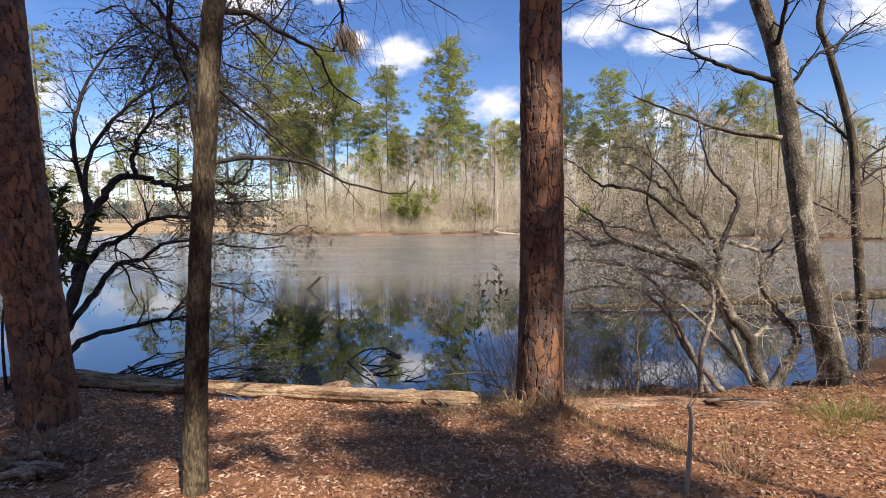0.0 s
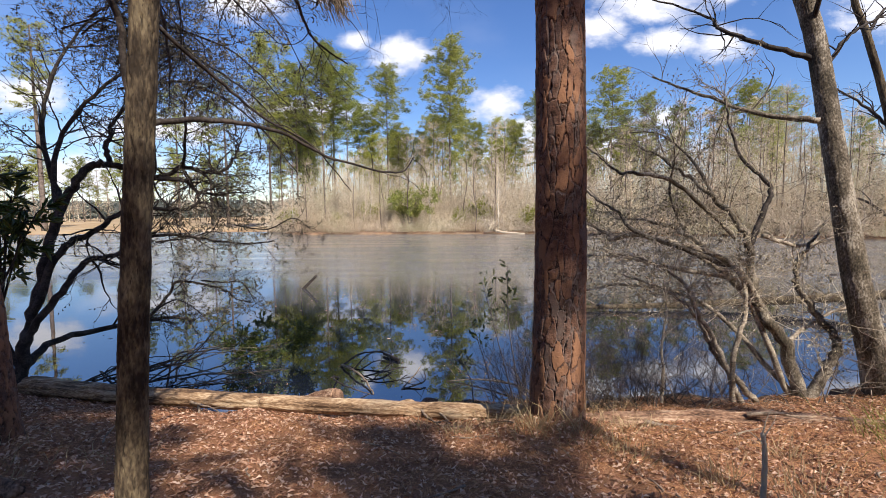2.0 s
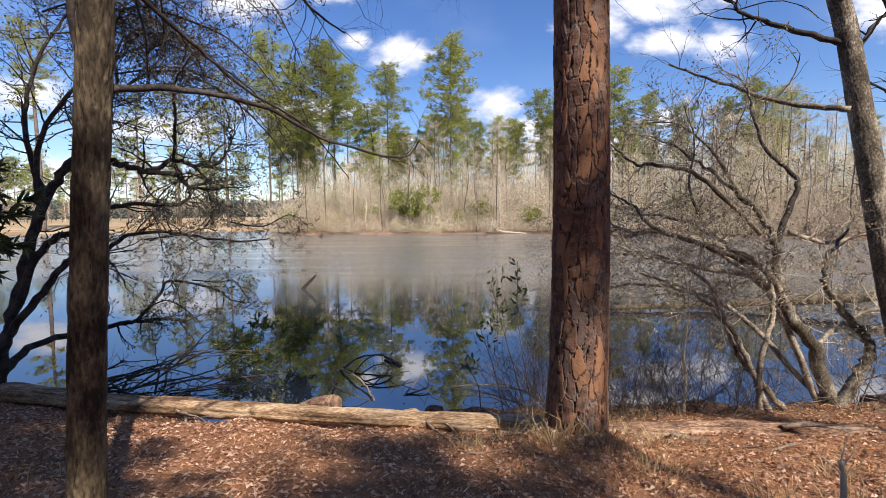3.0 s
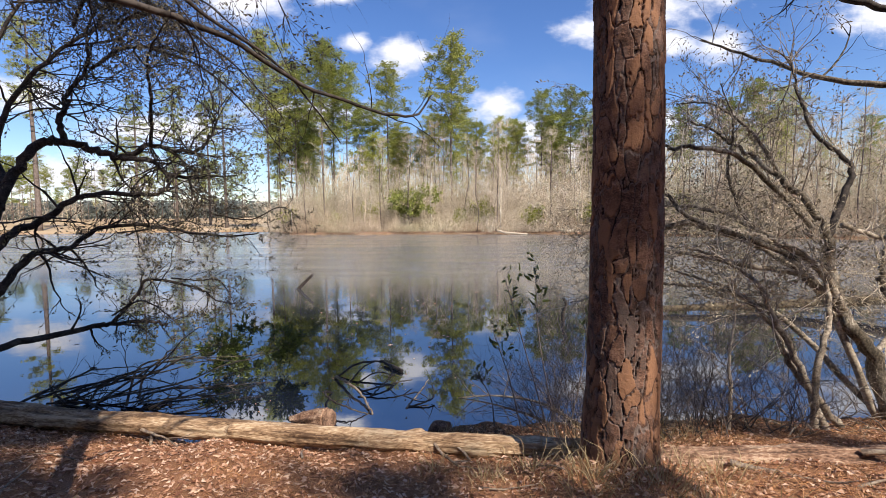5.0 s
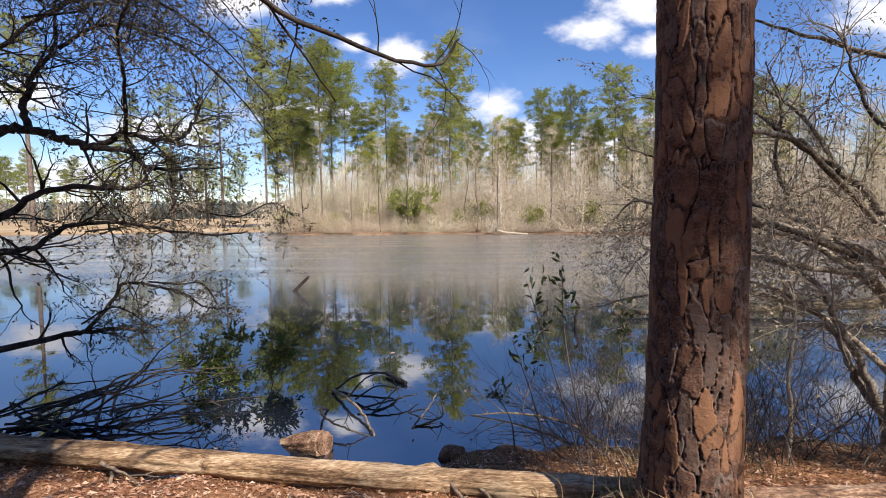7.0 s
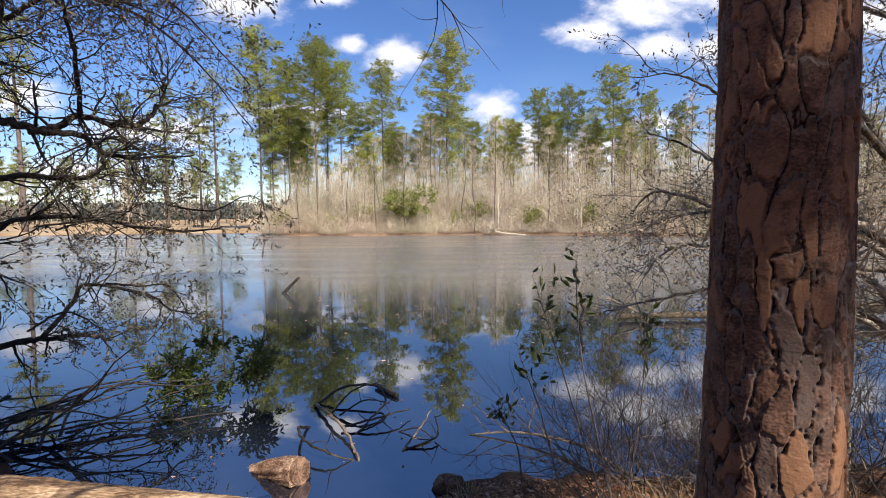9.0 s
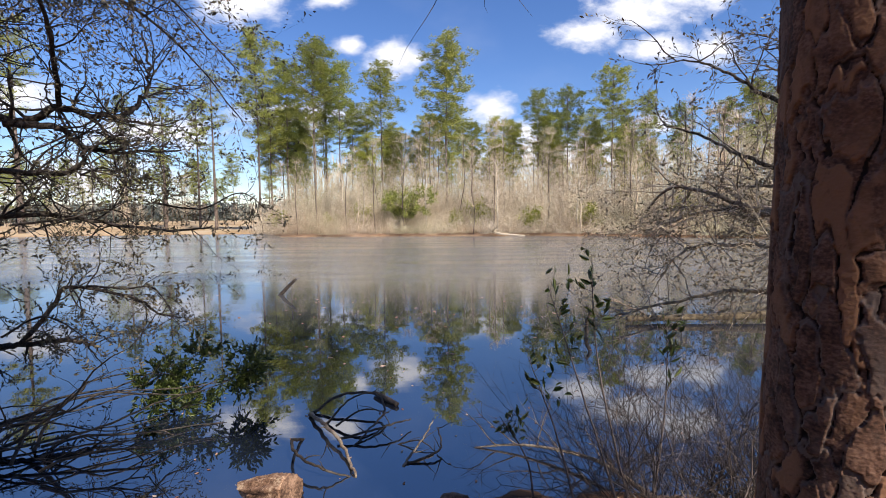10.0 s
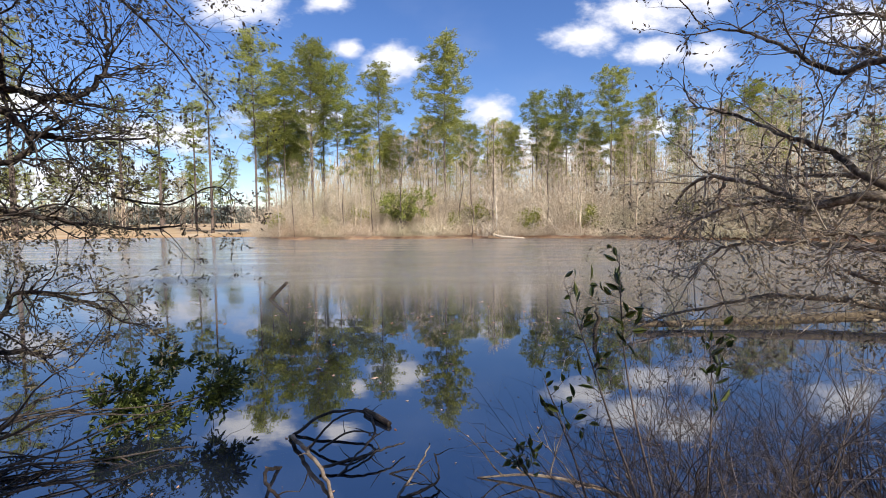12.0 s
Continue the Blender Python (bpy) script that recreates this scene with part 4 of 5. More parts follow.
def right_tree():
    root = thing("leaning_tree", "leaning tree with pale mottled lichen-spotted bark and bare limbs", "tree")
    g = barked([(6.52, 7.25, -1.7), (6.38, 7.3, -0.9), (6.1, 7.4, 0.36), (6.0, 7.9, 2.74), (5.91, 8.2, 4.25), (5.53, 8.4, 5.7), (5.2, 8.6, 7.5), (5.1, 8.7, 9.5)],
               [0.23, 0.18, 0.16, 0.15, 0.14, 0.125, 0.10, 0.08], 90, 360, (0.06, 0.14), 0.010, 9, 0.3)
    part("trunk", g, M_PALE, root, "pale grey mottled bark")
    limb(root, [(5.85, 7.9, 2.79), (5.17, 8.3, 2.99), (4.45, 8.7, 3.4), (3.72, 9.0, 3.8)], 0.05, 0.012, 91, 10, 0.8, M_PALE, start=0.3)
    limb(root, [(5.9, 8.1, 3.79), (5.13, 8.3, 4.1), (4.68, 8.6, 4.45), (4.46, 8.8, 4.78), (3.43, 9.2, 5.31)], 0.05, 0.01, 92, 14, 0.9, M_DARK, start=0.25)
    limb(root, [(5.55, 8.4, 5.6), (4.8, 8.4, 5.7), (3.9, 8.5, 5.5), (3.0, 8.6, 5.6), (2.2, 8.6, 5.2)], 0.05, 0.008, 93, 16, 0.9, M_DARK, start=0.25)
    limb(root, [(5.95, 8.1, 3.4), (6.6, 8.4, 4.2), (7.3, 8.6, 4.6), (8.2, 8.8, 5.0)], 0.04, 0.008, 94, 12, 0.8, M_DARK)
    limb(root, [(5.9, 8.2, 4.3), (5.6, 7.6, 5.2), (5.2, 7.2, 5.8), (4.6, 7.0, 6.4)], 0.04, 0.008, 95, 10, 0.8, M_DARK)
    root2 = thing("slender_tree", "slim crooked grey-brown hardwood behind the thicket", "tree")
    g = barked([(8.4, 8.8, -1.8), (8.3, 8.9, -0.2), (8.21, 9.0, 1.23), (8.21, 9.2, 2.92), (7.85, 9.4, 4.64), (7.67, 9.5, 5.34), (7.76, 9.5, 6.2), (7.7, 9.6, 8.0)],
               [0.11, 0.085, 0.08, 0.075, 0.068, 0.06, 0.05, 0.04], 48, 200, (0.05, 0.12), 0.006, 10)
    part("trunk", g, M_GREY, root2)
    for i, (a, b) in enumerate((((8.2, 9.1, 1.9), (9.6, 9.2, 2.6)), ((8.2, 9.2, 2.9), (7.2, 9.6, 3.9)), ((7.85, 9.4, 4.6), (9.0, 9.6, 5.6)), ((8.2, 9.0, 1.2), (7.1, 9.2, 1.8)), ((8.2, 9.1, 2.3), (9.8, 9.0, 3.2)))):
        a, b = Vector(a), Vector(b)
        limb(root2, [a, a.lerp(b, 0.4) + Vector((0, 0.1, 0.15)), b], 0.035, 0.008, 100 + i, 12, 0.7, M_DARK)


right_tree()


# ---- bushes by the water ----
def left_shrub():
    root = thing("shoreline_shrub", "dark many-stemmed shrub arching from the bank over the water", "shrub")
    A = dict(material=M_DARK, leaves=M_DRYLEAF, leaf_size=0.058, per_tip=1, depth=2)
    limb(root, [(-6.6, 7.5, -1.4), (-6.6, 7.7, -0.6), (-6.66, 8.0, 0.0), (-6.62, 8.5, 1.39), (-6.32, 8.8, 2.23), (-6.01, 9.0, 2.36), (-5.54, 9.0, 2.21), (-5.15, 9.0, 2.11), (-4.76, 9.1, 2.3), (-4.17, 9.2, 2.2), (-3.95, 9.3, 2.45), (-3.88, 9.4, 2.81), (-4.01, 9.5, 3.33)], 0.095, 0.010, 111, 40, 0.7, start=0.55, **A)
    limb(root, [(-6.02, 9.0, 2.33), (-6.08, 9.0, 2.7), (-5.98, 9.05, 2.9), (-6.03, 9.1, 3.07), (-5.73, 9.2, 3.57), (-5.8, 9.3, 4.08), (-5.65, 9.4, 4.55)], 0.05, 0.014, 112, 26, 0.8, start=0.2, **A)
    limb(root, [(-5.15, 9.0, 2.09), (-4.71, 9.0, 2.06), (-4.55, 9.1, 1.87), (-4.24, 9.3, 1.81), (-3.65, 9.6, 1.88)], 0.045, 0.010, 113, 24, 0.65, start=0.2, **A)
    limb(root, [(-6.64, 7.9, -0.2), (-6.45, 8.3, 0.84), (-6.11, 8.6, 1.13), (-5.62, 8.8, 1.51), (-4.64, 9.0, 1.54), (-4.45, 9.1, 1.82), (-4.1, 9.2, 2.0)], 0.065, 0.012, 114, 28, 0.65, start=0.35, **A)
    limb(root, [(-6.62, 7.7, -0.5), (-6.21, 8.0, 0.2), (-6.08, 8.4, 0.67), (-5.83, 8.7, 0.73), (-5.44, 9.0, 1.05), (-4.72, 9.4, 0.99), (-3.98, 9.8, 0.83), (-3.5, 10.0, 0.9)], 0.06, 0.010, 115, 34, 0.65, start=0.3, **A)
    limb(root, [(-6.6, 7.6, -1.0), (-6.75, 8.4, -0.72), (-6.44, 9.5, -0.72), (-6.07, 9.8, -0.68), (-5.49, 10.0, -0.7), (-5.21, 10.0, -0.77)], 0.065, 0.022, 116, 16, 0.5, start=0.35, **A)
    limb(root, [(-6.07, 9.8, -0.69), (-5.62, 9.8, -0.21), (-5.35, 9.8, 0.1), (-4.55, 9.9, -0.09), (-4.3, 10.0, -0.32), (-4.0, 10.1, -0.4)], 0.035, 0.008, 117, 20, 0.5, start=0.25, **A)
    limb(root, [(-6.6, 8.5, 1.3), (-6.9, 8.9, 2.6), (-6.4, 9.2, 3.6), (-5.6, 9.5, 4.3), (-4.6, 9.7, 4.6)], 0.05, 0.010, 118, 34, 0.85, start=0.3, **A)
    limb(root, [(-4.76, 9.1, 2.3), (-4.4, 8.6, 2.9), (-4.1, 8.1, 3.3), (-3.5, 7.6, 3.6)], 0.03, 0.006, 119, 30, 0.7, start=0.1, **A)
    limb(root, [(-5.7, 9.2, 3.5), (-5.2, 9.4, 3.9), (-4.5, 9.6, 3.9), (-3.7, 9.8, 3.6)], 0.03, 0.006, 120, 30, 0.75, start=0.15, **A)
    limb(root, [(-5.65, 9.4, 4.5), (-4.9, 9.3, 4.5), (-4.2, 9.3, 4.1), (-3.4, 9.2, 3.5), (-2.7, 9.2, 2.7)], 0.03, 0.006, 123, 34, 0.75, start=0.1, **A)
    limb(root, [(-4.9, 9.5, 3.9), (-4.1, 9.4, 3.6), (-3.4, 9.4, 3.0), (-2.8, 9.5, 2.2)], 0.024, 0.005, 124, 28, 0.7, start=0.1, **A)
    limb(root, [(-6.0, 9.3, 4.2), (-5.2, 8.8, 4.7), (-4.2, 8.3, 4.4), (-3.2, 8.0, 3.9), (-2.5, 7.9, 3.2)], 0.03, 0.005, 125, 36, 0.75, start=0.15, **A)
    limb(root, [(-6.6, 8.6, 1.6), (-7.2, 9.0, 2.8), (-7.3, 9.4, 4.0), (-6.6, 9.6, 5.2), (-5.6, 9.6, 5.6)], 0.05, 0.008, 126, 34, 0.85, start=0.2, **A)
    limb(root, [(-6.6, 7.6, -1.0), (-7.4, 7.8, 0.6), (-7.9, 8.2, 1.9), (-7.6, 8.6, 3.0)], 0.05, 0.01, 122, 26, 0.8, start=0.3, **A)
    sprays = random.Random(127)
    for k in range(13):
        x, y, z = sprays.uniform(-6.6, -3.6), sprays.uniform(7.4, 9.6), sprays.uniform(3.2, 5.2)
        run, drop = sprays.uniform(0.9, 1.8), sprays.uniform(-0.2, 1.3)
        limb(root, [(x, y, z), (x + run * 0.45, y + sprays.uniform(-0.3, 0.3), z + 0.12), (x + run * 0.8, y + sprays.uniform(-0.4, 0.4), z - drop * 0.4), (x + run, y, z - drop)], 0.016, 0.004, 400 + k, 24, 0.55, start=0.05, twig_r=0.005, **A)
    for k in range(6):
        x, y, z = sprays.uniform(-5.6, -4.0), sprays.uniform(8.6, 9.8), sprays.uniform(-0.3, 2.4)
        run = sprays.uniform(0.7, 1.5)
        limb(root, [(x, y, z), (x + run * 0.4, y + 0.1, z + sprays.uniform(-0.1, 0.25)), (x + run * 0.75, y + 0.2, z + sprays.uniform(-0.3, 0.2)), (x + run, y + 0.2, z - sprays.uniform(-0.1, 0.5))], 0.014, 0.004, 420 + k, 20, 0.42, start=0.05, twig_r=0.005, **A)
    return root


left_shrub()


def broadleaf_spray():
    """The evergreen with long leaves beside the left pine."""
    rng = random.Random(121)
    root = thing("evergreen_shrub", "evergreen shrub with long glossy drooping leaves on dark stems", "shrub")
    w, l = Geo(), Geo()
    for k in range(7):
        tips = []
        start = Vector((-6.4 + rng.uniform(-0.2, 0.2), 6.6 + rng.uniform(-0.2, 0.2), gz(-6.4, 6.6) - 0.05))
        end = Vector((-5.9 + rng.uniform(-0.5, 0.5), 6.8 + rng.uniform(-0.3, 0.3), rng.uniform(1.1, 2.1)))
        sp = spline([start, start.lerp(end, 0.5) + Vector((rng.uniform(-0.2, 0.2), rng.uniform(-0.2, 0.2), 0)), end], 6)
        w.tube(sp, taper(len(sp), 0.022, 0.008), 6)
        for q in range(5):
            p = sp[-1 - q]
            grow(w, tips, p, rand_dir(rng) + Vector((0, 0, 0.3)), 0.3, 0.007, 0, rng, 0.3)
        for p, d in tips:
            for _ in range(4):
                e = d + rand_dir(rng) * 0.9 + Vector((0, 0, -0.25))
                l.broad_leaf(p, e, rng.uniform(0.14, 0.24), rng.uniform(0.04, 0.065), rng)
    part("woody_stem", w, M_DARK, root)
    part("leaves", l, M_EVER, root)


broadleaf_spray()


def water_evergreen():
    """Low leafy branches lying out over the water with their dark twigs."""
    rng = random.Random(131)
    root = thing("evergreen_branches", "low dark branches with glossy green leaves lying over the water", "shrub")
    base = Vector((-6.2, 8.0, -1.45))
    for i in range(12):
        tip = Vector((rng.uniform(-4.25, -2.6), rng.uniform(9.2, 10.2), rng.uniform(-1.44, -0.85))) if i < 9 else Vector((rng.uniform(-5.0, -3.0), rng.uniform(8.2, 9.6), rng.uniform(-1.45, -1.2)))
        mid = base.lerp(tip, 0.5) + Vector((rng.uniform(-0.5, 0.5), rng.uniform(-0.6, 0.6), rng.uniform(-0.02, 0.25)))
        leafy = i < 9
        limb(root, [base + Vector((rng.uniform(-0.2, 1.6), rng.uniform(-0.4, 0.6), 0)), mid + rand_dir(rng) * 0.12, mid.lerp(tip, 0.3) + rand_dir(rng) * 0.15, mid.lerp(tip, 0.65) + rand_dir(rng) * 0.15, tip], 0.018, 0.004, 140 + i, 16 if leafy else 14, 0.22, M_WET, leaves=M_EVER if leafy else None, leaf_size=0.085, per_tip=2, depth=1, start=0.90 if leafy else 0.3, kids=3, sides=6, lift=0.05)
    w = Geo()
    for i in range(8):
        a = Vector((rng.uniform(-6.5, -4.2), rng.uniform(7.6, 8.6), -1.42))
        d = Vector((rng.uniform(0.3, 1), rng.uniform(-0.2, 0.5), rng.uniform(0.0, 0.25)))
        grow(w, [], a, d, rng.uniform(0.8, 1.9), 0.017, 2, rng, 0.4, 4, 0.8, 0.0, 5)
    part("dead_twig_mass", w, M_WET, root)


water_evergreen()


def right_thicket():
    root = thing("bare_thicket", "tangled bare shrub with pale stems and withered leaves by the water", "shrub")
    A = dict(leaves=M_TANLEAF, leaf_size=0.05, per_tip=1, depth=2, twig_material=M_TWIG)
    B = dict(A, twig_material=M_STEM)
    limb(root, [(5.32, 7.35, -1.55), (5.13, 7.45, -0.63), (4.77, 7.5, -0.1), (4.69, 7.6, 0.43), (4.63, 7.7, 1.06), (4.31, 8.0, 1.61), (3.82, 8.2, 2.09), (3.29, 8.5, 2.55)], 0.105, 0.010, 151, 40, 0.8, M_PALE, start=0.35, twig_r=0.009, **B)
    limb(root, [(4.77, 7.5, -0.1), (4.29, 7.7, 0.55), (3.87, 8.0, 1.04), (3.41, 8.3, 1.26), (2.92, 8.6, 1.3)], 0.075, 0.010, 152, 40, 0.7, M_STEM, start=0.2, twig_r=0.008, **A)
    limb(root, [(4.7, 7.7, 0.88), (4.99, 7.8, 1.43), (5.1, 7.9, 1.8), (4.81, 8.1, 2.23), (4.69, 8.3, 2.83), (4.71, 8.5, 3.4)], 0.05, 0.008, 153, 26, 0.6, M_DARK, start=0.3, twig_r=0.008, **B)
    limb(root, [(4.24, 7.0, -1.45), (3.91, 7.0, -0.68), (3.54, 7.0, 0.0), (3.36, 7.1, 0.41), (2.92, 7.3, 0.72), (2.5, 7.6, 0.77)], 0.05, 0.008, 157, 46, 0.6, M_STEM, start=0.4, twig_r=0.007, **A)
    limb(root, [(4.1, 7.0, -1.45), (4.06, 7.0, -0.68), (4.34, 7.2, -0.03), (4.33, 7.3, 0.39), (4.11, 7.4, 0.72), (3.58, 7.6, 0.88)], 0.045, 0.008, 158, 36, 0.6, M_STEM, start=0.4, twig_r=0.007, **A)
    limb(root, [(5.4, 7.35, -1.55), (5.77, 7.4, -0.93), (5.96, 7.5, -0.57), (5.72, 7.7, -0.13), (5.5, 7.8, 0.36), (5.78, 7.9, 0.87), (6.39, 8.2, 1.34)], 0.09, 0.010, 164, 30, 0.7, M_PALE, start=0.35, twig_r=0.008, **A)
    limb(root, [(4.97, 7.8, 1.01), (5.69, 8.0, 0.84), (6.5, 8.3, 0.94), (7.35, 8.6, 1.14)], 0.04, 0.008, 165, 34, 0.7, M_STEM, start=0.15, twig_r=0.008, **A)
    limb(root, [(5.13, 7.45, -0.63), (5.72, 7.8, -0.44), (6.7, 8.2, -0.24), (7.91, 8.6, -0.64)], 0.04, 0.008, 166, 40, 0.7, M_STEM, start=0.15, twig_r=0.008, **A)
    limb(root, [(4.31, 8.0, 1.61), (4.0, 8.2, 2.28), (3.59, 8.4, 2.69), (3.21, 8.7, 2.78)], 0.03, 0.006, 167, 26, 0.6, M_PALE, start=0.15, twig_r=0.007, **B)
    limb(root, [(3.87, 8.0, 1.04), (3.64, 8.1, 1.7), (3.76, 8.2, 2.38), (3.68, 8.4, 2.98)], 0.028, 0.006, 168, 26, 0.6, M_PALE, start=0.15, twig_r=0.007, **B)
    limb(root, [(4.55, 7.2, -1.4), (3.88, 7.1, -0.66), (3.59, 7.1, -0.11), (3.22, 7.2, 0.24), (2.6, 7.5, 0.5)], 0.05, 0.01, 154, 34, 0.7, M_STEM, start=0.4, twig_r=0.007, **A)
    limb(root, [(5.2, 7.4, -1.4), (4.5, 7.6, 0.2), (3.6, 8.0, 0.9), (2.7, 8.3, 1.05), (2.1, 8.6, 0.9)], 0.05, 0.008, 155, 36, 0.75, M_STEM, start=0.3, twig_r=0.007, **A)
    limb(root, [(5.3, 7.5, -1.4), (4.4, 8.2, -0.2), (3.4, 8.8, 0.1), (2.5, 9.2, -0.1), (1.9, 9.4, -0.3)], 0.045, 0.008, 156, 36, 0.75, M_STEM, start=0.35, twig_r=0.007, **A)
    limb(root, [(5.0, 7.5, -0.4), (4.3, 7.5, 0.6), (3.41, 7.6, 0.95), (2.9, 7.8, 1.04), (2.65, 8.0, 0.97), (2.59, 8.1, 1.1), (2.16, 8.5, 1.28), (1.98, 8.7, 1.06)], 0.06, 0.010, 160, 20, 0.6, M_STEM, start=0.35, twig_r=0.009, **A)
    limb(root, [(4.3, 7.5, 0.4), (3.5, 7.6, 0.55), (2.92, 7.8, 0.66), (2.69, 8.2, 0.68), (2.37, 8.6, 0.61), (2.18, 8.8, 0.28)], 0.04, 0.008, 161, 20, 0.6, M_STEM, start=0.3, twig_r=0.009, **A)
    limb(root, [(4.4, 7.6, 1.0), (3.4, 7.4, 1.8), (2.8, 7.5, 1.98), (2.72, 7.8, 2.0), (2.51, 8.0, 2.24), (2.33, 8.2, 2.45), (2.01, 8.4, 2.58)], 0.035, 0.006, 162, 12, 0.55, M_PALE, start=0.35, twig_r=0.008, **B)
    limb(root, [(4.2, 7.5, 0.6), (3.4, 7.4, 0.9), (2.84, 7.5, 1.11), (2.7, 7.8, 1.4), (2.49, 8.0, 1.57), (2.28, 8.4, 1.84), (2.09, 8.7, 1.97)], 0.04, 0.006, 163, 14, 0.55, M_PALE, start=0.35, twig_r=0.008, **B)


right_thicket()


def sprig_shrub():
    root = thing("sprig_shrub", "thin upright shoots with sparse green leaves at the water's edge", "shrub")
    rng = random.Random(161)
    shoots = (((0.95, 6.7), (0.54, 7.4, 0.42)), ((1.05, 6.8), (0.94, 7.5, 0.66)), ((0.7, 7.0), (0.38, 7.4, -0.2)), ((1.2, 6.9), (1.55, 7.4, 0.05)), ((0.4, 7.2), (0.15, 7.5, -0.75)))
    for i, ((x, y), tip) in enumerate(shoots):
        base, tip = Vector((x, y, gz(x, y) - 0.04)), Vector(tip)
        mid = base.lerp(tip, 0.55) + Vector((rng.uniform(-0.12, 0.12), rng.uniform(-0.1, 0.1), 0))
        limb(root, [base, mid, tip], 0.011, 0.003, 165 + i, 9, 0.24, M_RED_TWIG, "shoot", leaves=M_EVER, leaf_size=0.10, per_tip=1, depth=0, start=0.62, lift=0.5, sides=5)
    bare = thing("twig_clump", "clump of bare reddish-brown twigs rising from the muddy bank", "shrub")
    for i in range(140):
        if i % 10 == 0:
            w = Geo()
        a = Vector((rng.uniform(0.9, 3.3), rng.uniform(6.5, 7.8), 0))
        a.z = gz(a.x, a.y) - 0.03
        d = Vector((rng.uniform(-1.3, 0.5), rng.uniform(-0.4, 0.5), 1.0))
        grow(w, [], a, d, rng.uniform(0.5, 1.25), 0.006, 2, rng, 0.36, 5, 0.9, 0.0, 4, 0.6)
        if i % 10 == 9:
            tagged(part("twig_spray", w, M_DARK if i % 20 == 9 else M_RED_TWIG, bare), kind="stuff")

    tangle = thing("twig_tangle", "low tangle of bare twigs and dead shoots under the thicket", "shrub")
    for i in range(90):
        if i % 10 == 0:
            w = Geo()
        a = Vector((rng.uniform(2.4, 7.6), rng.uniform(6.4, 8.1), 0))
        a.z = gz(a.x, a.y) - 0.03
        d = Vector((rng.uniform(-1.2, 0.9), rng.uniform(-0.6, 0.6), rng.uniform(0.25, 1.1)))
        grow(w, [], a, d, rng.uniform(0.5, 1.1), 0.008, 2, rng, 0.36, 4, 0.8, 0.0, 4, 0.55)
        if i % 10 == 9:
            tagged(part("twig_spray", w, M_RED_TWIG if i % 20 == 9 else M_STEM, tangle), kind="stuff")

    shoots = thing("waterside_shrub", "dark fine-twigged bare shoots leaning over the water", "shrub")
    for i in range(64):
        if i % 8 == 0:
            w = Geo()
        x = rng.uniform(1.0, 4.0)
        p = Vector((x, rng.uniform(6.6, 8.0), 0))
        p.z = min(gz(p.x, p.y), -1.46) - 0.05
        d = Vector((rng.uniform(-1.0, 0.4), rng.uniform(-0.3, 0.5), rng.uniform(0.7, 1.2)))
        grow(w, [], p, d, rng.uniform(0.5, 0.95), 0.006, 2, rng, 0.28, 4, 0.75, 0.02, 4, 0.55)
        if i % 8 == 7:
            tagged(part("twig_spray", w, M_RED_TWIG if i % 16 == 7 else M_DARK, shoots), kind="stuff")


sprig_shrub()


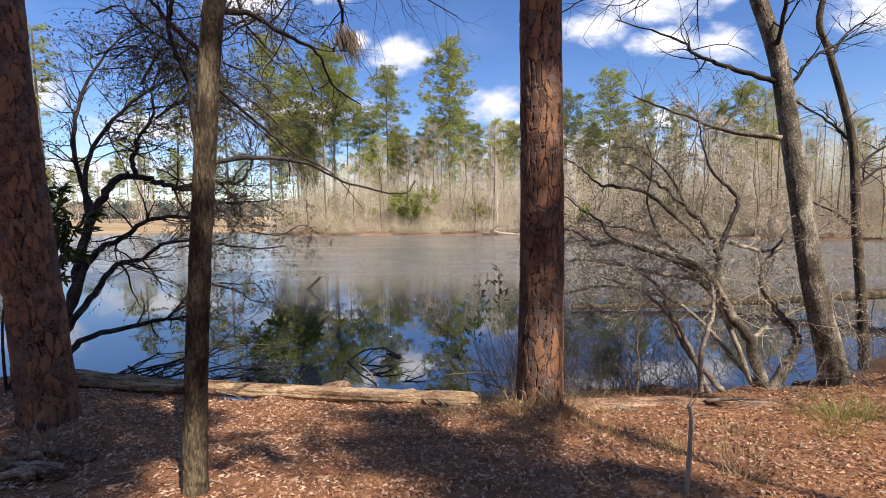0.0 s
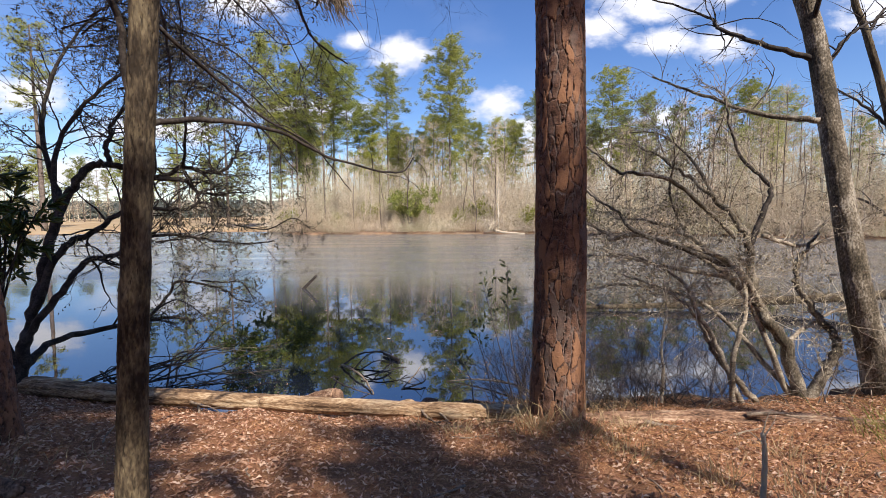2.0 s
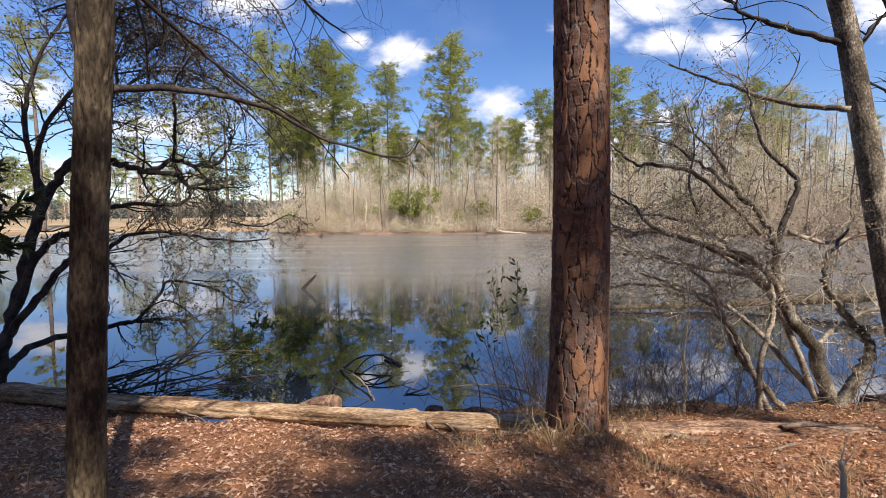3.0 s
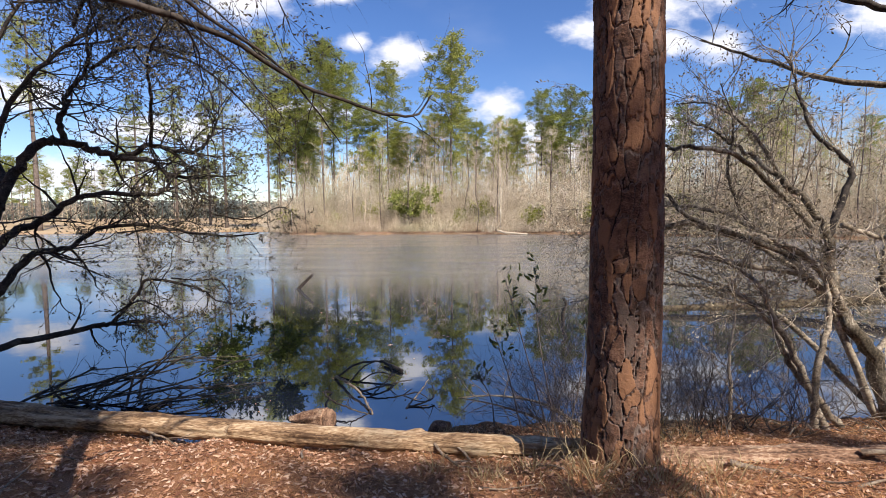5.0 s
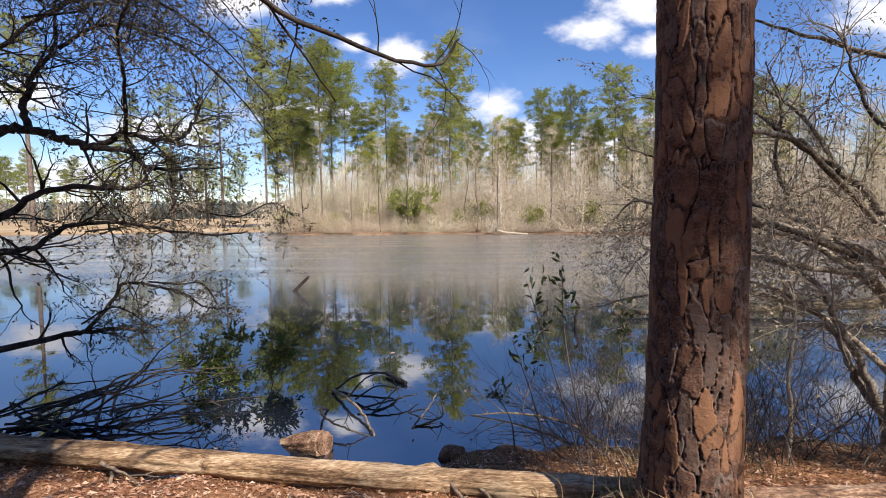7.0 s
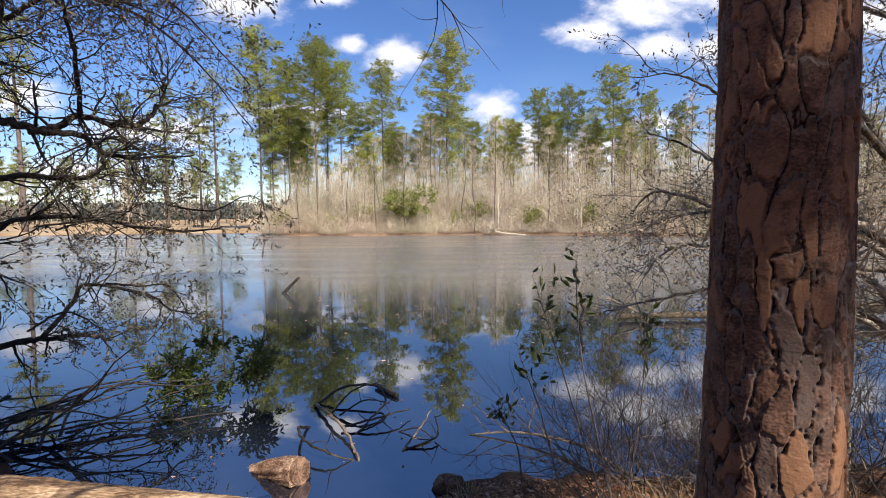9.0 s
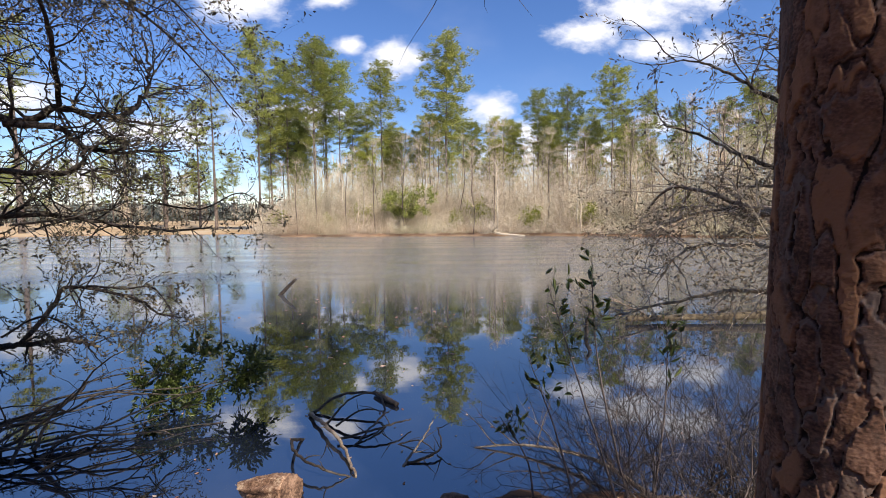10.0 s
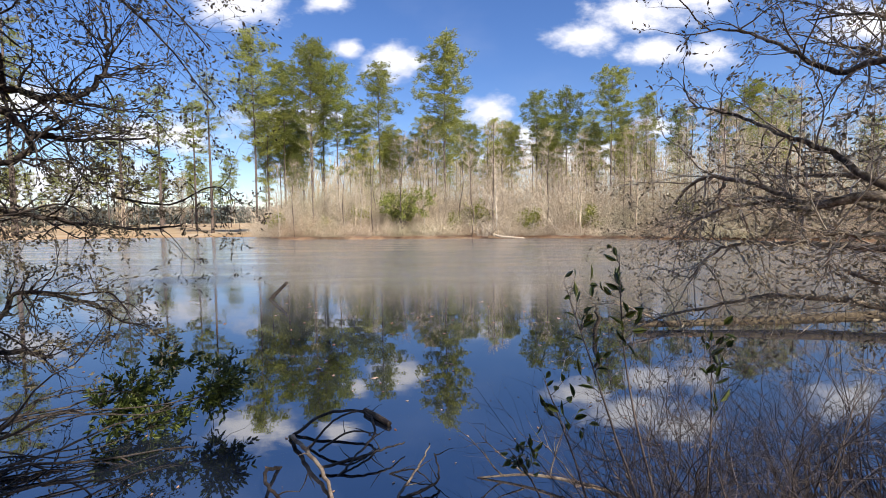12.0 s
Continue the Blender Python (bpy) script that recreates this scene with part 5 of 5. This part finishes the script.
# ---- logs and dead wood ----
def log_mesh(path, radii, seed, around=48, rings=300, rough=0.012):
    """A fallen trunk: weathered, ridged along its length, with knots."""
    rs = np.random.RandomState(seed)
    pts = np.array([tuple(p) for p in spline(path, 10)])
    seg = np.concatenate([[0], np.cumsum(np.linalg.norm(np.diff(pts, axis=0), axis=1))])
    s = np.linspace(0, seg[-1], rings)
    C = np.stack([np.interp(s, seg, pts[:, k]) for k in range(3)], 1)
    T = np.gradient(C, axis=0)
    T /= np.linalg.norm(T, axis=1)[:, None]
    S = np.cross(T, [0, 0, 1.0])
    S /= np.linalg.norm(S, axis=1)[:, None]
    Uv = np.cross(S, T)
    rad = np.interp(s / seg[-1], np.linspace(0, 1, len(radii)), radii)
    A = np.arange(around) / around * 2 * math.pi
    groove = np.zeros((rings, around))
    for k in range(9):
        f, p = rs.randint(3, 17), rs.rand() * 6.28
        groove += np.sin(f * A[None, :] + p + 0.5 * np.sin(s * rs.uniform(1, 4) + p)[:, None] + s[:, None] * rs.uniform(-0.6, 0.6)) / 9
    knob = lattice(rs, np.broadcast_to(A / (2 * math.pi) * 12, groove.shape), np.broadcast_to(s[:, None] * 4, groove.shape), 12) + 0.5 * lattice(rs, np.broadcast_to(A / (2 * math.pi) * 30, groove.shape), np.broadcast_to(s[:, None] * 11, groove.shape), 30)
    groove = 0.45 * groove + 0.5 * knob
    lump = 0.06 * np.sin(s * 2.1 + 1)[:, None] + 0.04 * np.sin(s * 5.3)[:, None] * np.cos(A - 1)[None, :]
    R = rad[:, None] * (1 + lump) + rough * 2.2 * groove + rs.normal(0, rough * 0.08, groove.shape)
    for _ in range(int(seg[-1] * 1.6)):
        a0, s0, w = rs.rand() * 6.28, rs.rand() * seg[-1], rs.uniform(0.03, 0.06)
        da = np.angle(np.exp(1j * (A - a0)))
        R += 0.035 * np.exp(-((da[None, :] * rad.mean()) ** 2 + (s[:, None] - s0) ** 2) / w ** 2)
    g = Geo()
    P = C[:, None, :] + R[:, :, None] * (np.cos(A)[None, :, None] * S[:, None, :] + np.sin(A)[None, :, None] * Uv[:, None, :])
    g.v = P.reshape(-1, 3).tolist()
    i = np.arange(rings - 1)[:, None] * around
    k = np.arange(around)[None, :]
    k2 = (k + 1) % around
    g.f = np.stack([(i + k).ravel(), (i + k2).ravel(), (i + k2 + around).ravel(), (i + k + around).ravel()], 1).tolist()
    for first_ring, flip in ((0, False), (rings - 1, True)):
        c = len(g.v)
        g.v.append(C[first_ring].tolist())
        for q in range(around):
            a, b = first_ring * around + q, first_ring * around + (q + 1) % around
            g.f.append((c, a, b) if flip else (c, b, a))
    fiss = np.concatenate([np.clip(-groove * 3.0 - 0.35, 0, 0.85).ravel(), [0, 0]])
    g.attrs["fissure"] = fiss
    return g


def logs():
    r = thing("fallen_log", "long weathered barkless log lying along the water's edge", "log")
    part("bole", log_mesh([(-6.0, 7.05, -0.99), (-4.3, 6.72, -1.01), (-2.4, 6.42, -1.0), (-0.6, 6.08, -0.965), (0.5, 5.88, -0.925), (1.36, 5.75, -0.885)], [0.12, 0.115, 0.105, 0.10, 0.095, 0.09], 3, rings=520, rough=0.017), M_WOOD, r)
    rng = random.Random(171)
    for i, (a, d, ln) in enumerate((((-3.2, 6.4, -1.02), (0.5, -0.7, -0.22), 0.6), ((-3.3, 6.4, -0.98), (0.9, -0.6, -0.02), 0.45), ((-0.3, 5.95, -0.92), (0.3, -0.5, -0.25), 0.4), ((-0.15, 5.95, -0.9), (0.5, -0.4, -0.28), 0.4))):
        g = Geo()
        grow(g, [], a, d, ln, 0.018, 1, rng, 0.2, 3, 0.6, 0, 6)
        part("broken_limb", g, M_SNAG, r)
    r = thing("fallen_log", "weathered split log behind the pine base, half buried in litter", "log")
    part("bole", log_mesh([(1.40, 5.72, -1.0), (2.5, 5.78, -0.99), (3.6, 5.75, -1.0), (4.7, 5.62, -1.03), (5.8, 5.5, -1.06)], [0.085, 0.105, 0.11, 0.09, 0.065], 5, 48, 360, 0.03), M_SPLIT, r)
    for i, (a, d, ln) in enumerate((((2.2, 5.6, -0.92), (0.8, -0.5, -0.08), 0.8), ((3.4, 5.7, -0.9), (0.5, -0.3, 0.15), 0.35))):
        g = Geo()
        grow(g, [], a, d, ln, 0.03, 1, rng, 0.15, 3, 0.6, 0, 6)
        part("broken_limb", g, M_SNAG, r)
    r = thing("sawn_log", "short weathered log chunk lying in the shallow water", "log")
    part("bole", log_mesh([(-2.30, 7.80, -1.56), (-1.98, 7.65, -1.48), (-1.68, 7.50, -1.39)], [0.05, 0.10, 0.135], 7, 40, 80, 0.035), M_SPLIT, r)
    c = Geo()
    c.tube([(-1.685, 7.502, -1.391), (-1.66, 7.489, -1.385)], [0.125, 0.12], 32)
    part("cut_end", c, M_ROT, r, "dark sawn end", False)
    r = thing("floating_log", "short dark wet log floating in the pond", "log")
    part("bole", log_mesh([(-1.28, 9.9, -1.46), (-1.12, 9.72, -1.465), (-0.93, 9.5, -1.475)], [0.022, 0.034, 0.03], 8, 24, 40, 0.006), M_WET, r)
    r = thing("leaning_stick", "dark dead stick rising out of the water", "stick")
    g = Geo()
    g.tube(spline([(-5.75, 18.5, -1.72), (-5.42, 18.5, -1.35), (-5.02, 18.45, -0.97)], 5), taper(11, 0.075, 0.045), 9)
    part("stem", g, M_DARK, r)
    r = thing("drifted_trunk", "dark fallen trunk lying out across the water", "log")
    part("bole", log_mesh([(4.0, 14.0, -1.40), (6.5, 14.0, -1.36), (9.3, 13.9, -1.25), (12.0, 13.3, -1.0), (14.5, 13.0, -0.8)], [0.06, 0.09, 0.12, 0.14, 0.15], 9, 24, 120), M_GREY, r)
    g = Geo()
    grow(g, [], (4.6, 14.0, -1.4), (-0.8, 0.1, 0.35), 0.8, 0.035, 1, rng, 0.2, 3, 0.7, 0, 6)
    part("broken_limb", g, M_SNAG, r)
    r = thing("water_stub", "small dark broken stub standing in the water", "stick")
    g = Geo()
    g.tube(spline([(2.82, 13.2, -1.7), (2.80, 13.2, -1.3), (2.88, 13.2, -1.08), (2.80, 13.2, -0.92)], 4), taper(13, 0.05, 0.035), 8)
    part("stem", g, M_WET, r)
    r = thing("half_sunk_branch", "peeling branch lying from the mud into the water", "branch")
    g = Geo()
    sp = spline([(0.0, 8.4, -1.5), (0.55, 8.3, -1.43), (1.13, 7.9, -1.38), (1.42, 7.3, -1.38), (1.6, 6.9, -1.3)], 6)
    g.tube(sp, taper(len(sp), 0.008, 0.03), 8)
    for i in range(7):
        p = sp[3 + i * 2]
        grow(g, [], p, (rng.uniform(-1, 0.2), rng.uniform(-0.3, 0.6), 0.5), 0.45, 0.009, 1, rng, 0.25, 3, 0.6, 0, 4)
    part("stem", g, M_SNAG, r)
    r = thing("shore_log", "bleached fallen trunk on the far waterline", "log")
    g = Geo()
    g.tube([(6.4, 65.0, -0.2), (7.1, 64.7, -0.9), (8.3, 64.2, -1.25), (11.3, 63.7, -1.44)], [0.09, 0.15, 0.15, 0.07], 8)
    g.tube([(7.0, 64.6, -0.9), (7.5, 64.1, -0.4), (7.7, 63.9, 0.0)], [0.11, 0.07, 0.03], 6)
    part("bole", g, M_TWIG, r)


logs()


def rotten_stump():
    r = thing("rotten_stump", "small crumbling dark stump in the mud at the waterline", "stump")
    part("bole", log_mesh([(-0.34, 7.42, -1.60), (-0.27, 7.36, -1.47), (-0.14, 7.30, -1.43)], [0.09, 0.10, 0.075], 12, 24, 30, 0.03), M_ROT, r)
    part("shard", log_mesh([(-0.12, 7.35, -1.50), (0.05, 7.25, -1.44), (0.30, 7.1, -1.38)], [0.03, 0.04, 0.02], 13, 16, 24, 0.014), M_ROT, r)


rotten_stump()


def snag():
    """The looping dead boughs that stick out of the pond."""
    r = thing("sunken_boughs", "looping dead boughs sticking out of the still water", "branch")
    loops = (([(-2.0, 9.25, -1.46), (-1.7, 8.8, -1.36), (-1.4, 8.35, -1.40), (-1.22, 7.95, -1.46), (-1.15, 7.8, -1.56)], 0.034, M_SNAG),
             ([(-2.0, 9.3, -1.5), (-1.65, 9.5, -1.22), (-1.2, 9.45, -1.2), (-1.05, 9.1, -1.32), (-1.2, 8.7, -1.42), (-1.35, 8.4, -1.54)], 0.028, M_WET),
             ([(-1.9, 8.7, -1.54), (-1.95, 8.35, -1.30), (-1.75, 8.0, -1.28), (-1.45, 7.85, -1.36), (-1.2, 7.9, -1.54)], 0.026, M_WET),
             ([(-1.75, 9.0, -1.52), (-1.5, 9.15, -1.12), (-1.25, 9.3, -1.05), (-1.08, 9.4, -1.16)], 0.02, M_WET),
             ([(-1.5, 8.55, -1.44), (-1.1, 8.65, -1.34), (-0.85, 8.8, -1.32), (-0.72, 8.95, -1.38)], 0.022, M_WET),
             ([(-1.6, 8.9, -1.46), (-1.3, 9.0, -1.22), (-1.0, 9.15, -1.38)], 0.02, M_WET),
             ([(-0.78, 8.0, -1.54), (-0.66, 8.2, -1.42), (-0.52, 8.45, -1.28), (-0.44, 8.65, -1.16)], 0.02, M_SNAG),
             ([(-0.72, 8.1, -1.5), (-0.5, 8.15, -1.44), (-0.36, 8.3, -1.38), (-0.40, 8.55, -1.24)], 0.022, M_WET),
             ([(-0.85, 8.5, -1.52), (-0.6, 8.45, -1.4), (-0.4, 8.3, -1.5)], 0.014, M_WET))
    rng = random.Random(181)
    for pts, rad, material in loops:
        g = Geo()
        sp = [Vector((p.x, p.y, WL + (p.z - WL) * (0.62 if p.z > WL else 1))) for p in spline(pts, 7)]
        sp = [p + rand_dir(rng) * rad * 0.35 for p in sp]
        g.tube(sp, taper(len(sp), rad * 0.72, rad * 0.3), 8)
        for k in range(2):
            grow(g, [], sp[rng.randrange(3, len(sp))], rand_dir(rng) + Vector((0, 0, 0.5)), 0.22, rad * 0.3, 0, rng, 0.3)
        part("bough", g, material, r)


snag()


# ---- litter, straw and grass on the near bank ----
def litter():
    rng = random.Random(191)
    g = Geo()
    n = 0
    while n < 62000:
        x, y = rng.uniform(-8, 9), rng.uniform(0.3, 8.0) if rng.random() < 0.88 else rng.uniform(-4.5, 0.3)
        if y > float(np.interp(x, NEAR_X, NEAR_Y)) - 0.1 or (abs(x) > 0.98 * y + 2.2 and rng.random() < 0.6):
            continue
        if gz(x, y) < WL + 0.36 and rng.random() < 0.3:
            continue
        n += 1
        p = Vector((x, y, 0))
        a = rng.uniform(0, 6.28)
        d = Vector((math.cos(a), math.sin(a), rng.uniform(-0.12, 0.25)))
        p.z = 0
        g.leaf(p, d, rng.uniform(0.022, 0.075), rng.uniform(0.014, 0.038), rng, 0.5)
    X = np.array([tuple(q) for q in g.v])
    X[:, 2] += ground_z(X[:, 0], X[:, 1]) + 0.012
    X[:, 2] = np.maximum(X[:, 2], ground_z(X[:, 0], X[:, 1]) + 0.004)
    g.v = X.tolist()
    ob = part("leaf_litter", g, M_LEAF, smooth=False)
    tagged(ob, "brown and tan dry fallen leaves covering the bank", "leaf litter", kind="stuff")
    s = Geo()
    n = 0
    while n < 46000:
        x, y = rng.uniform(-7.5, 8.5), rng.uniform(0.3, 7.8)
        if y > float(np.interp(x, NEAR_X, NEAR_Y)) - 0.15 or abs(x) > 0.98 * y + 2.0:
            continue
        if noise.noise(Vector((x * 0.9, y * 0.9, 7))) + 0.12 * x < rng.uniform(-0.6, 0.5):
            continue
        n += 1
        a, ln = rng.uniform(0, 6.28), rng.uniform(0.08, 0.2)
        dx, dy = math.cos(a) * ln, math.sin(a) * ln
        wx, wy = -math.sin(a) * 0.0014, math.cos(a) * 0.0014
        i = len(s.v)
        h0, h1 = rng.uniform(0.012, 0.03), rng.uniform(0.012, 0.035)
        s.v += [(x - wx, y - wy, h0), (x + wx, y + wy, h0), (x + dx, y + dy, h1)]
        s.f.append((i, i + 1, i + 2))
    X = np.array(s.v)
    X[:, 2] += ground_z(X[:, 0], X[:, 1])
    s.v = X.tolist()
    ob = part("pine_straw", s, M_STRAW, smooth=False)
    tagged(ob, "orange-brown fallen pine needles over the bank", "pine straw", kind="stuff")


litter()


def grass_tuft(x, y, count, height, material, label, seed, spread=0.12, lean=(0, 0)):
    rng = random.Random(seed)
    g = Geo()
    for _ in range(count):
        a, r = rng.uniform(0, 6.28), abs(rng.gauss(0, spread))
        px, py = x + math.cos(a) * r, y + math.sin(a) * r
        d = Vector((math.cos(a) * 0.5 + lean[0] + rng.gauss(0, 0.25), math.sin(a) * 0.5 + lean[1] + rng.gauss(0, 0.25), 1))
        g.blade(Vector((px, py, gz(px, py) - 0.01)), d, height * rng.uniform(0.4, 1.1), 0.006, rng, 0.5)
    ob = part("grass_tuft", g, material, smooth=False)
    tagged(ob, label, "grass", kind="stuff")


for i, (x, y, n, h, s) in enumerate(((0.85, 5.0, 150, 0.30, 0.22), (1.3, 4.9, 150, 0.30, 0.22), (1.6, 4.6, 90, 0.28, 0.2), (2.1, 4.0, 90, 0.3, 0.2), (0.1, 5.35, 60, 0.25, 0.12),
                                      (2.4, 3.5, 70, 0.32, 0.18), (-3.6, 4.0, 90, 0.22, 0.3), (-3.0, 4.6, 40, 0.22, 0.2), (1.9, 5.3, 90, 0.3, 0.25), (-0.3, 5.5, 40, 0.22, 0.1), (0.5, 5.3, 70, 0.3, 0.2), (3.0, 4.6, 60, 0.28, 0.25), (1.0, 5.6, 120, 0.42, 0.3), (0.6, 5.9, 70, 0.35, 0.25), (1.5, 6.6, 90, 0.35, 0.3), (2.2, 6.7, 90, 0.35, 0.35), (-3.9, 4.3, 110, 0.25, 0.3), (2.7, 3.9, 70, 0.34, 0.3), (-0.1, 7.0, 60, 0.18, 0.2))):
    grass_tuft(x, y, n, h, M_GRASS, "dry straw-coloured grass tuft in the leaf litter", 200 + i, s)
for i, (x, y, n, h, s) in enumerate(((4.4, 4.9, 170, 0.42, 0.3), (4.9, 5.1, 150, 0.42, 0.3), (3.9, 4.4, 60, 0.3, 0.2))):
    grass_tuft(x, y, n, h, M_GREEN, "sunlit yellow-green grass tuft on the bank", 220 + i, s)


def small_sapling():
    r = thing("cut_sapling", "small bare grey sapling stem standing in the grass", "sapling")
    g = Geo()
    x, y = 1.78, 3.2
    sp = spline([(x, y, gz(x, y) - 0.05), (x + 0.03, y + 0.03, -0.25), (x + 0.05, y + 0.06, 0.0), (x + 0.03, y + 0.06, 0.12)], 5)
    g.tube(sp, taper(len(sp), 0.019, 0.011), 9)
    rng = random.Random(231)
    for k in range(3):
        grow(g, [], sp[-1 - k * 2], (rng.uniform(-0.6, 0.6), rng.uniform(-0.4, 0.4), 0.8), 0.16, 0.005, 0, rng, 0.2)
    part("stem", g, M_TWIG, r)


small_sapling()


def bank_sapling():
    r = thing("bare_sapling", "slim pale leafless sapling rising from the shore litter", "sapling")
    z = gz(3.0, 6.9) - 0.05
    limb(r, [(3.0, 6.9, z), (3.04, 6.92, z + 0.45), (3.02, 6.95, z + 0.9), (3.1, 7.0, z + 1.35), (3.07, 7.05, z + 1.8)], 0.026, 0.008, 232, 9, 0.4, M_TWIG, "stem", start=0.45)


bank_sapling()


def dead_roots():
    r = thing("rotten_root", "rotting split roots and bark half buried by the dark pine", "root")
    rng = random.Random(241)
    for k in range(9):
        x, y = -3.35 + rng.uniform(-0.45, 0.45), 3.75 + rng.uniform(-0.35, 0.35)
        a, ln = rng.uniform(2.4, 4.0), rng.uniform(0.35, 0.8)
        pts = [(x + math.cos(a) * t * ln, y + math.sin(a) * t * ln * 0.7 + 0.05 * math.sin(4 * t + k), gz(x + math.cos(a) * t * ln, y) + 0.02 + 0.05 * math.sin(t * 2.6 + k * 0.4)) for t in (0, 0.35, 0.7, 1)]
        part("root", log_mesh(pts, [0.045, 0.04, 0.026, 0.010], 300 + k, 18, 40, 0.018), M_SPLIT if k % 3 else M_ROT, r)


dead_roots()


# ---- unseen trees added behind the walker to shade the bank ----
BEHIND = "unseen pine added behind the path to shade the bank"
shade = pine(20, 0.44, 2.5, 19, 0.2, label=BEHIND, group="pines behind the path", limbs=66, count=16, at=(2.9, -5.0, gz(2.9, -5.0) - 0.05))
# squeezed copies, each placed so its crown blocks sun from the bank
c = copy_thing(variants[1], pose(7.1, -5.6, gz(7.1, -5.6) - 0.05, 0, 0, 60))
c.scale = (0.48, 0.48, 0.50)
tagged(c, BEHIND, "tree", "pines behind the path")
c = copy_thing(variants[3], pose(7.3, -3.1, gz(7.3, -3.1) - 0.05, 0, 0, 60))
c.scale = (0.48, 0.48, 0.76)
tagged(c, BEHIND, "tree", "pines behind the path")
c = copy_thing(variants[3], pose(10.4, -2.5, gz(10.4, -2.5) - 0.05, 0, 0, 200))
c.scale = (0.45, 0.45, 0.70)
tagged(c, BEHIND, "tree", "pines behind the path")


def wood_behind():
    """An unseen forest added behind the walker and to both sides, cutting low skylight."""
    rng = random.Random(53)
    g = Geo()
    for _ in range(15000):
        a = rng.uniform(-0.35, math.pi + 0.35)
        d = rng.uniform(27, 46)
        x, y = math.cos(a) * d, -math.sin(a) * d + 2
        z = gz(x, y) + rng.random() ** 0.8 * (10 + 4 * noise.noise(Vector((x * 0.08, y * 0.08, 9))))
        c, w = Vector((x, y, z)), rng.uniform(0.4, 1.1)
        p, q = rand_dir(rng) * w, rand_dir(rng) * w
        i = len(g.v)
        g.v += [c - p, c + q, c + p, c - q]
        g.f.append((i, i + 1, i + 2, i + 3))
    tagged(part("forest", g, M_NEEDLE, smooth=False), "unseen forest mass added behind the path to block low skylight", "woods", kind="stuff")
    for i in range(22):
        a, d = math.pi * (i + rng.random()) / 22, rng.uniform(24, 34)
        x, y = math.cos(a) * d, -math.sin(a) * d
        c = copy_thing(variants[(1, 3, 0)[i % 3]], pose(x, y, gz(x, y) - 0.1, 0, 0, i * 41))
        c.scale = (0.8, 0.8, 0.68)
        tagged(c, BEHIND, "tree", "pines behind the path")


wood_behind()


def floating_bits():
    rng = random.Random(251)
    g = Geo()
    for k in range(230):
        near = k < 120
        x, y = (rng.uniform(-4, 3), rng.uniform(7.6, 11)) if near else (rng.uniform(-9, 5), rng.uniform(11, 19))
        a = rng.uniform(0, 6.28)
        d = Vector((math.cos(a), math.sin(a), 0.02))
        size = rng.uniform(0.015, 0.06) if near else rng.uniform(0.05, 0.13)
        s = Vector((-d.y, d.x, 0)) * size * 0.3
        p = Vector((x, y, WL + 0.004))
        i = len(g.v)
        g.v += [p, p + d * size * 0.5 + s, p + d * size + Vector((0, 0, 0.006)), p + d * size * 0.5 - s]
        g.f.append((i, i + 1, i + 2, i + 3))
    ob = part("floating_leaves", g, M_LEAF, smooth=False)
    tagged(ob, "small brown leaves and scum flecks floating on the pond", "leaf litter", kind="stuff")


floating_bits()


def fallen_sticks():
    """Dead sticks lying about on the litter."""
    rng = random.Random(261)
    for k in range(16):
        x, y, a = rng.uniform(-3.6, 4.2), rng.uniform(3.2, 5.9), rng.uniform(0, 6.28)
        ln = rng.uniform(0.25, 0.75)
        pts = []
        for t in (0, 0.3, 0.6, 1.0):
            px, py = x + math.cos(a) * ln * t + rng.gauss(0, 0.015), y + math.sin(a) * ln * t + rng.gauss(0, 0.015)
            pts.append((px, py, gz(px, py) + 0.02))
        g = Geo()
        sp = spline(pts, 5)
        g.tube(sp, taper(len(sp), rng.uniform(0.006, 0.014), 0.003), 6)
        ob = part("fallen_stick", g, M_SNAG)
        tagged(ob, "thin dead stick lying on the leaf litter", "stick", "sticks on the bank")


fallen_sticks()
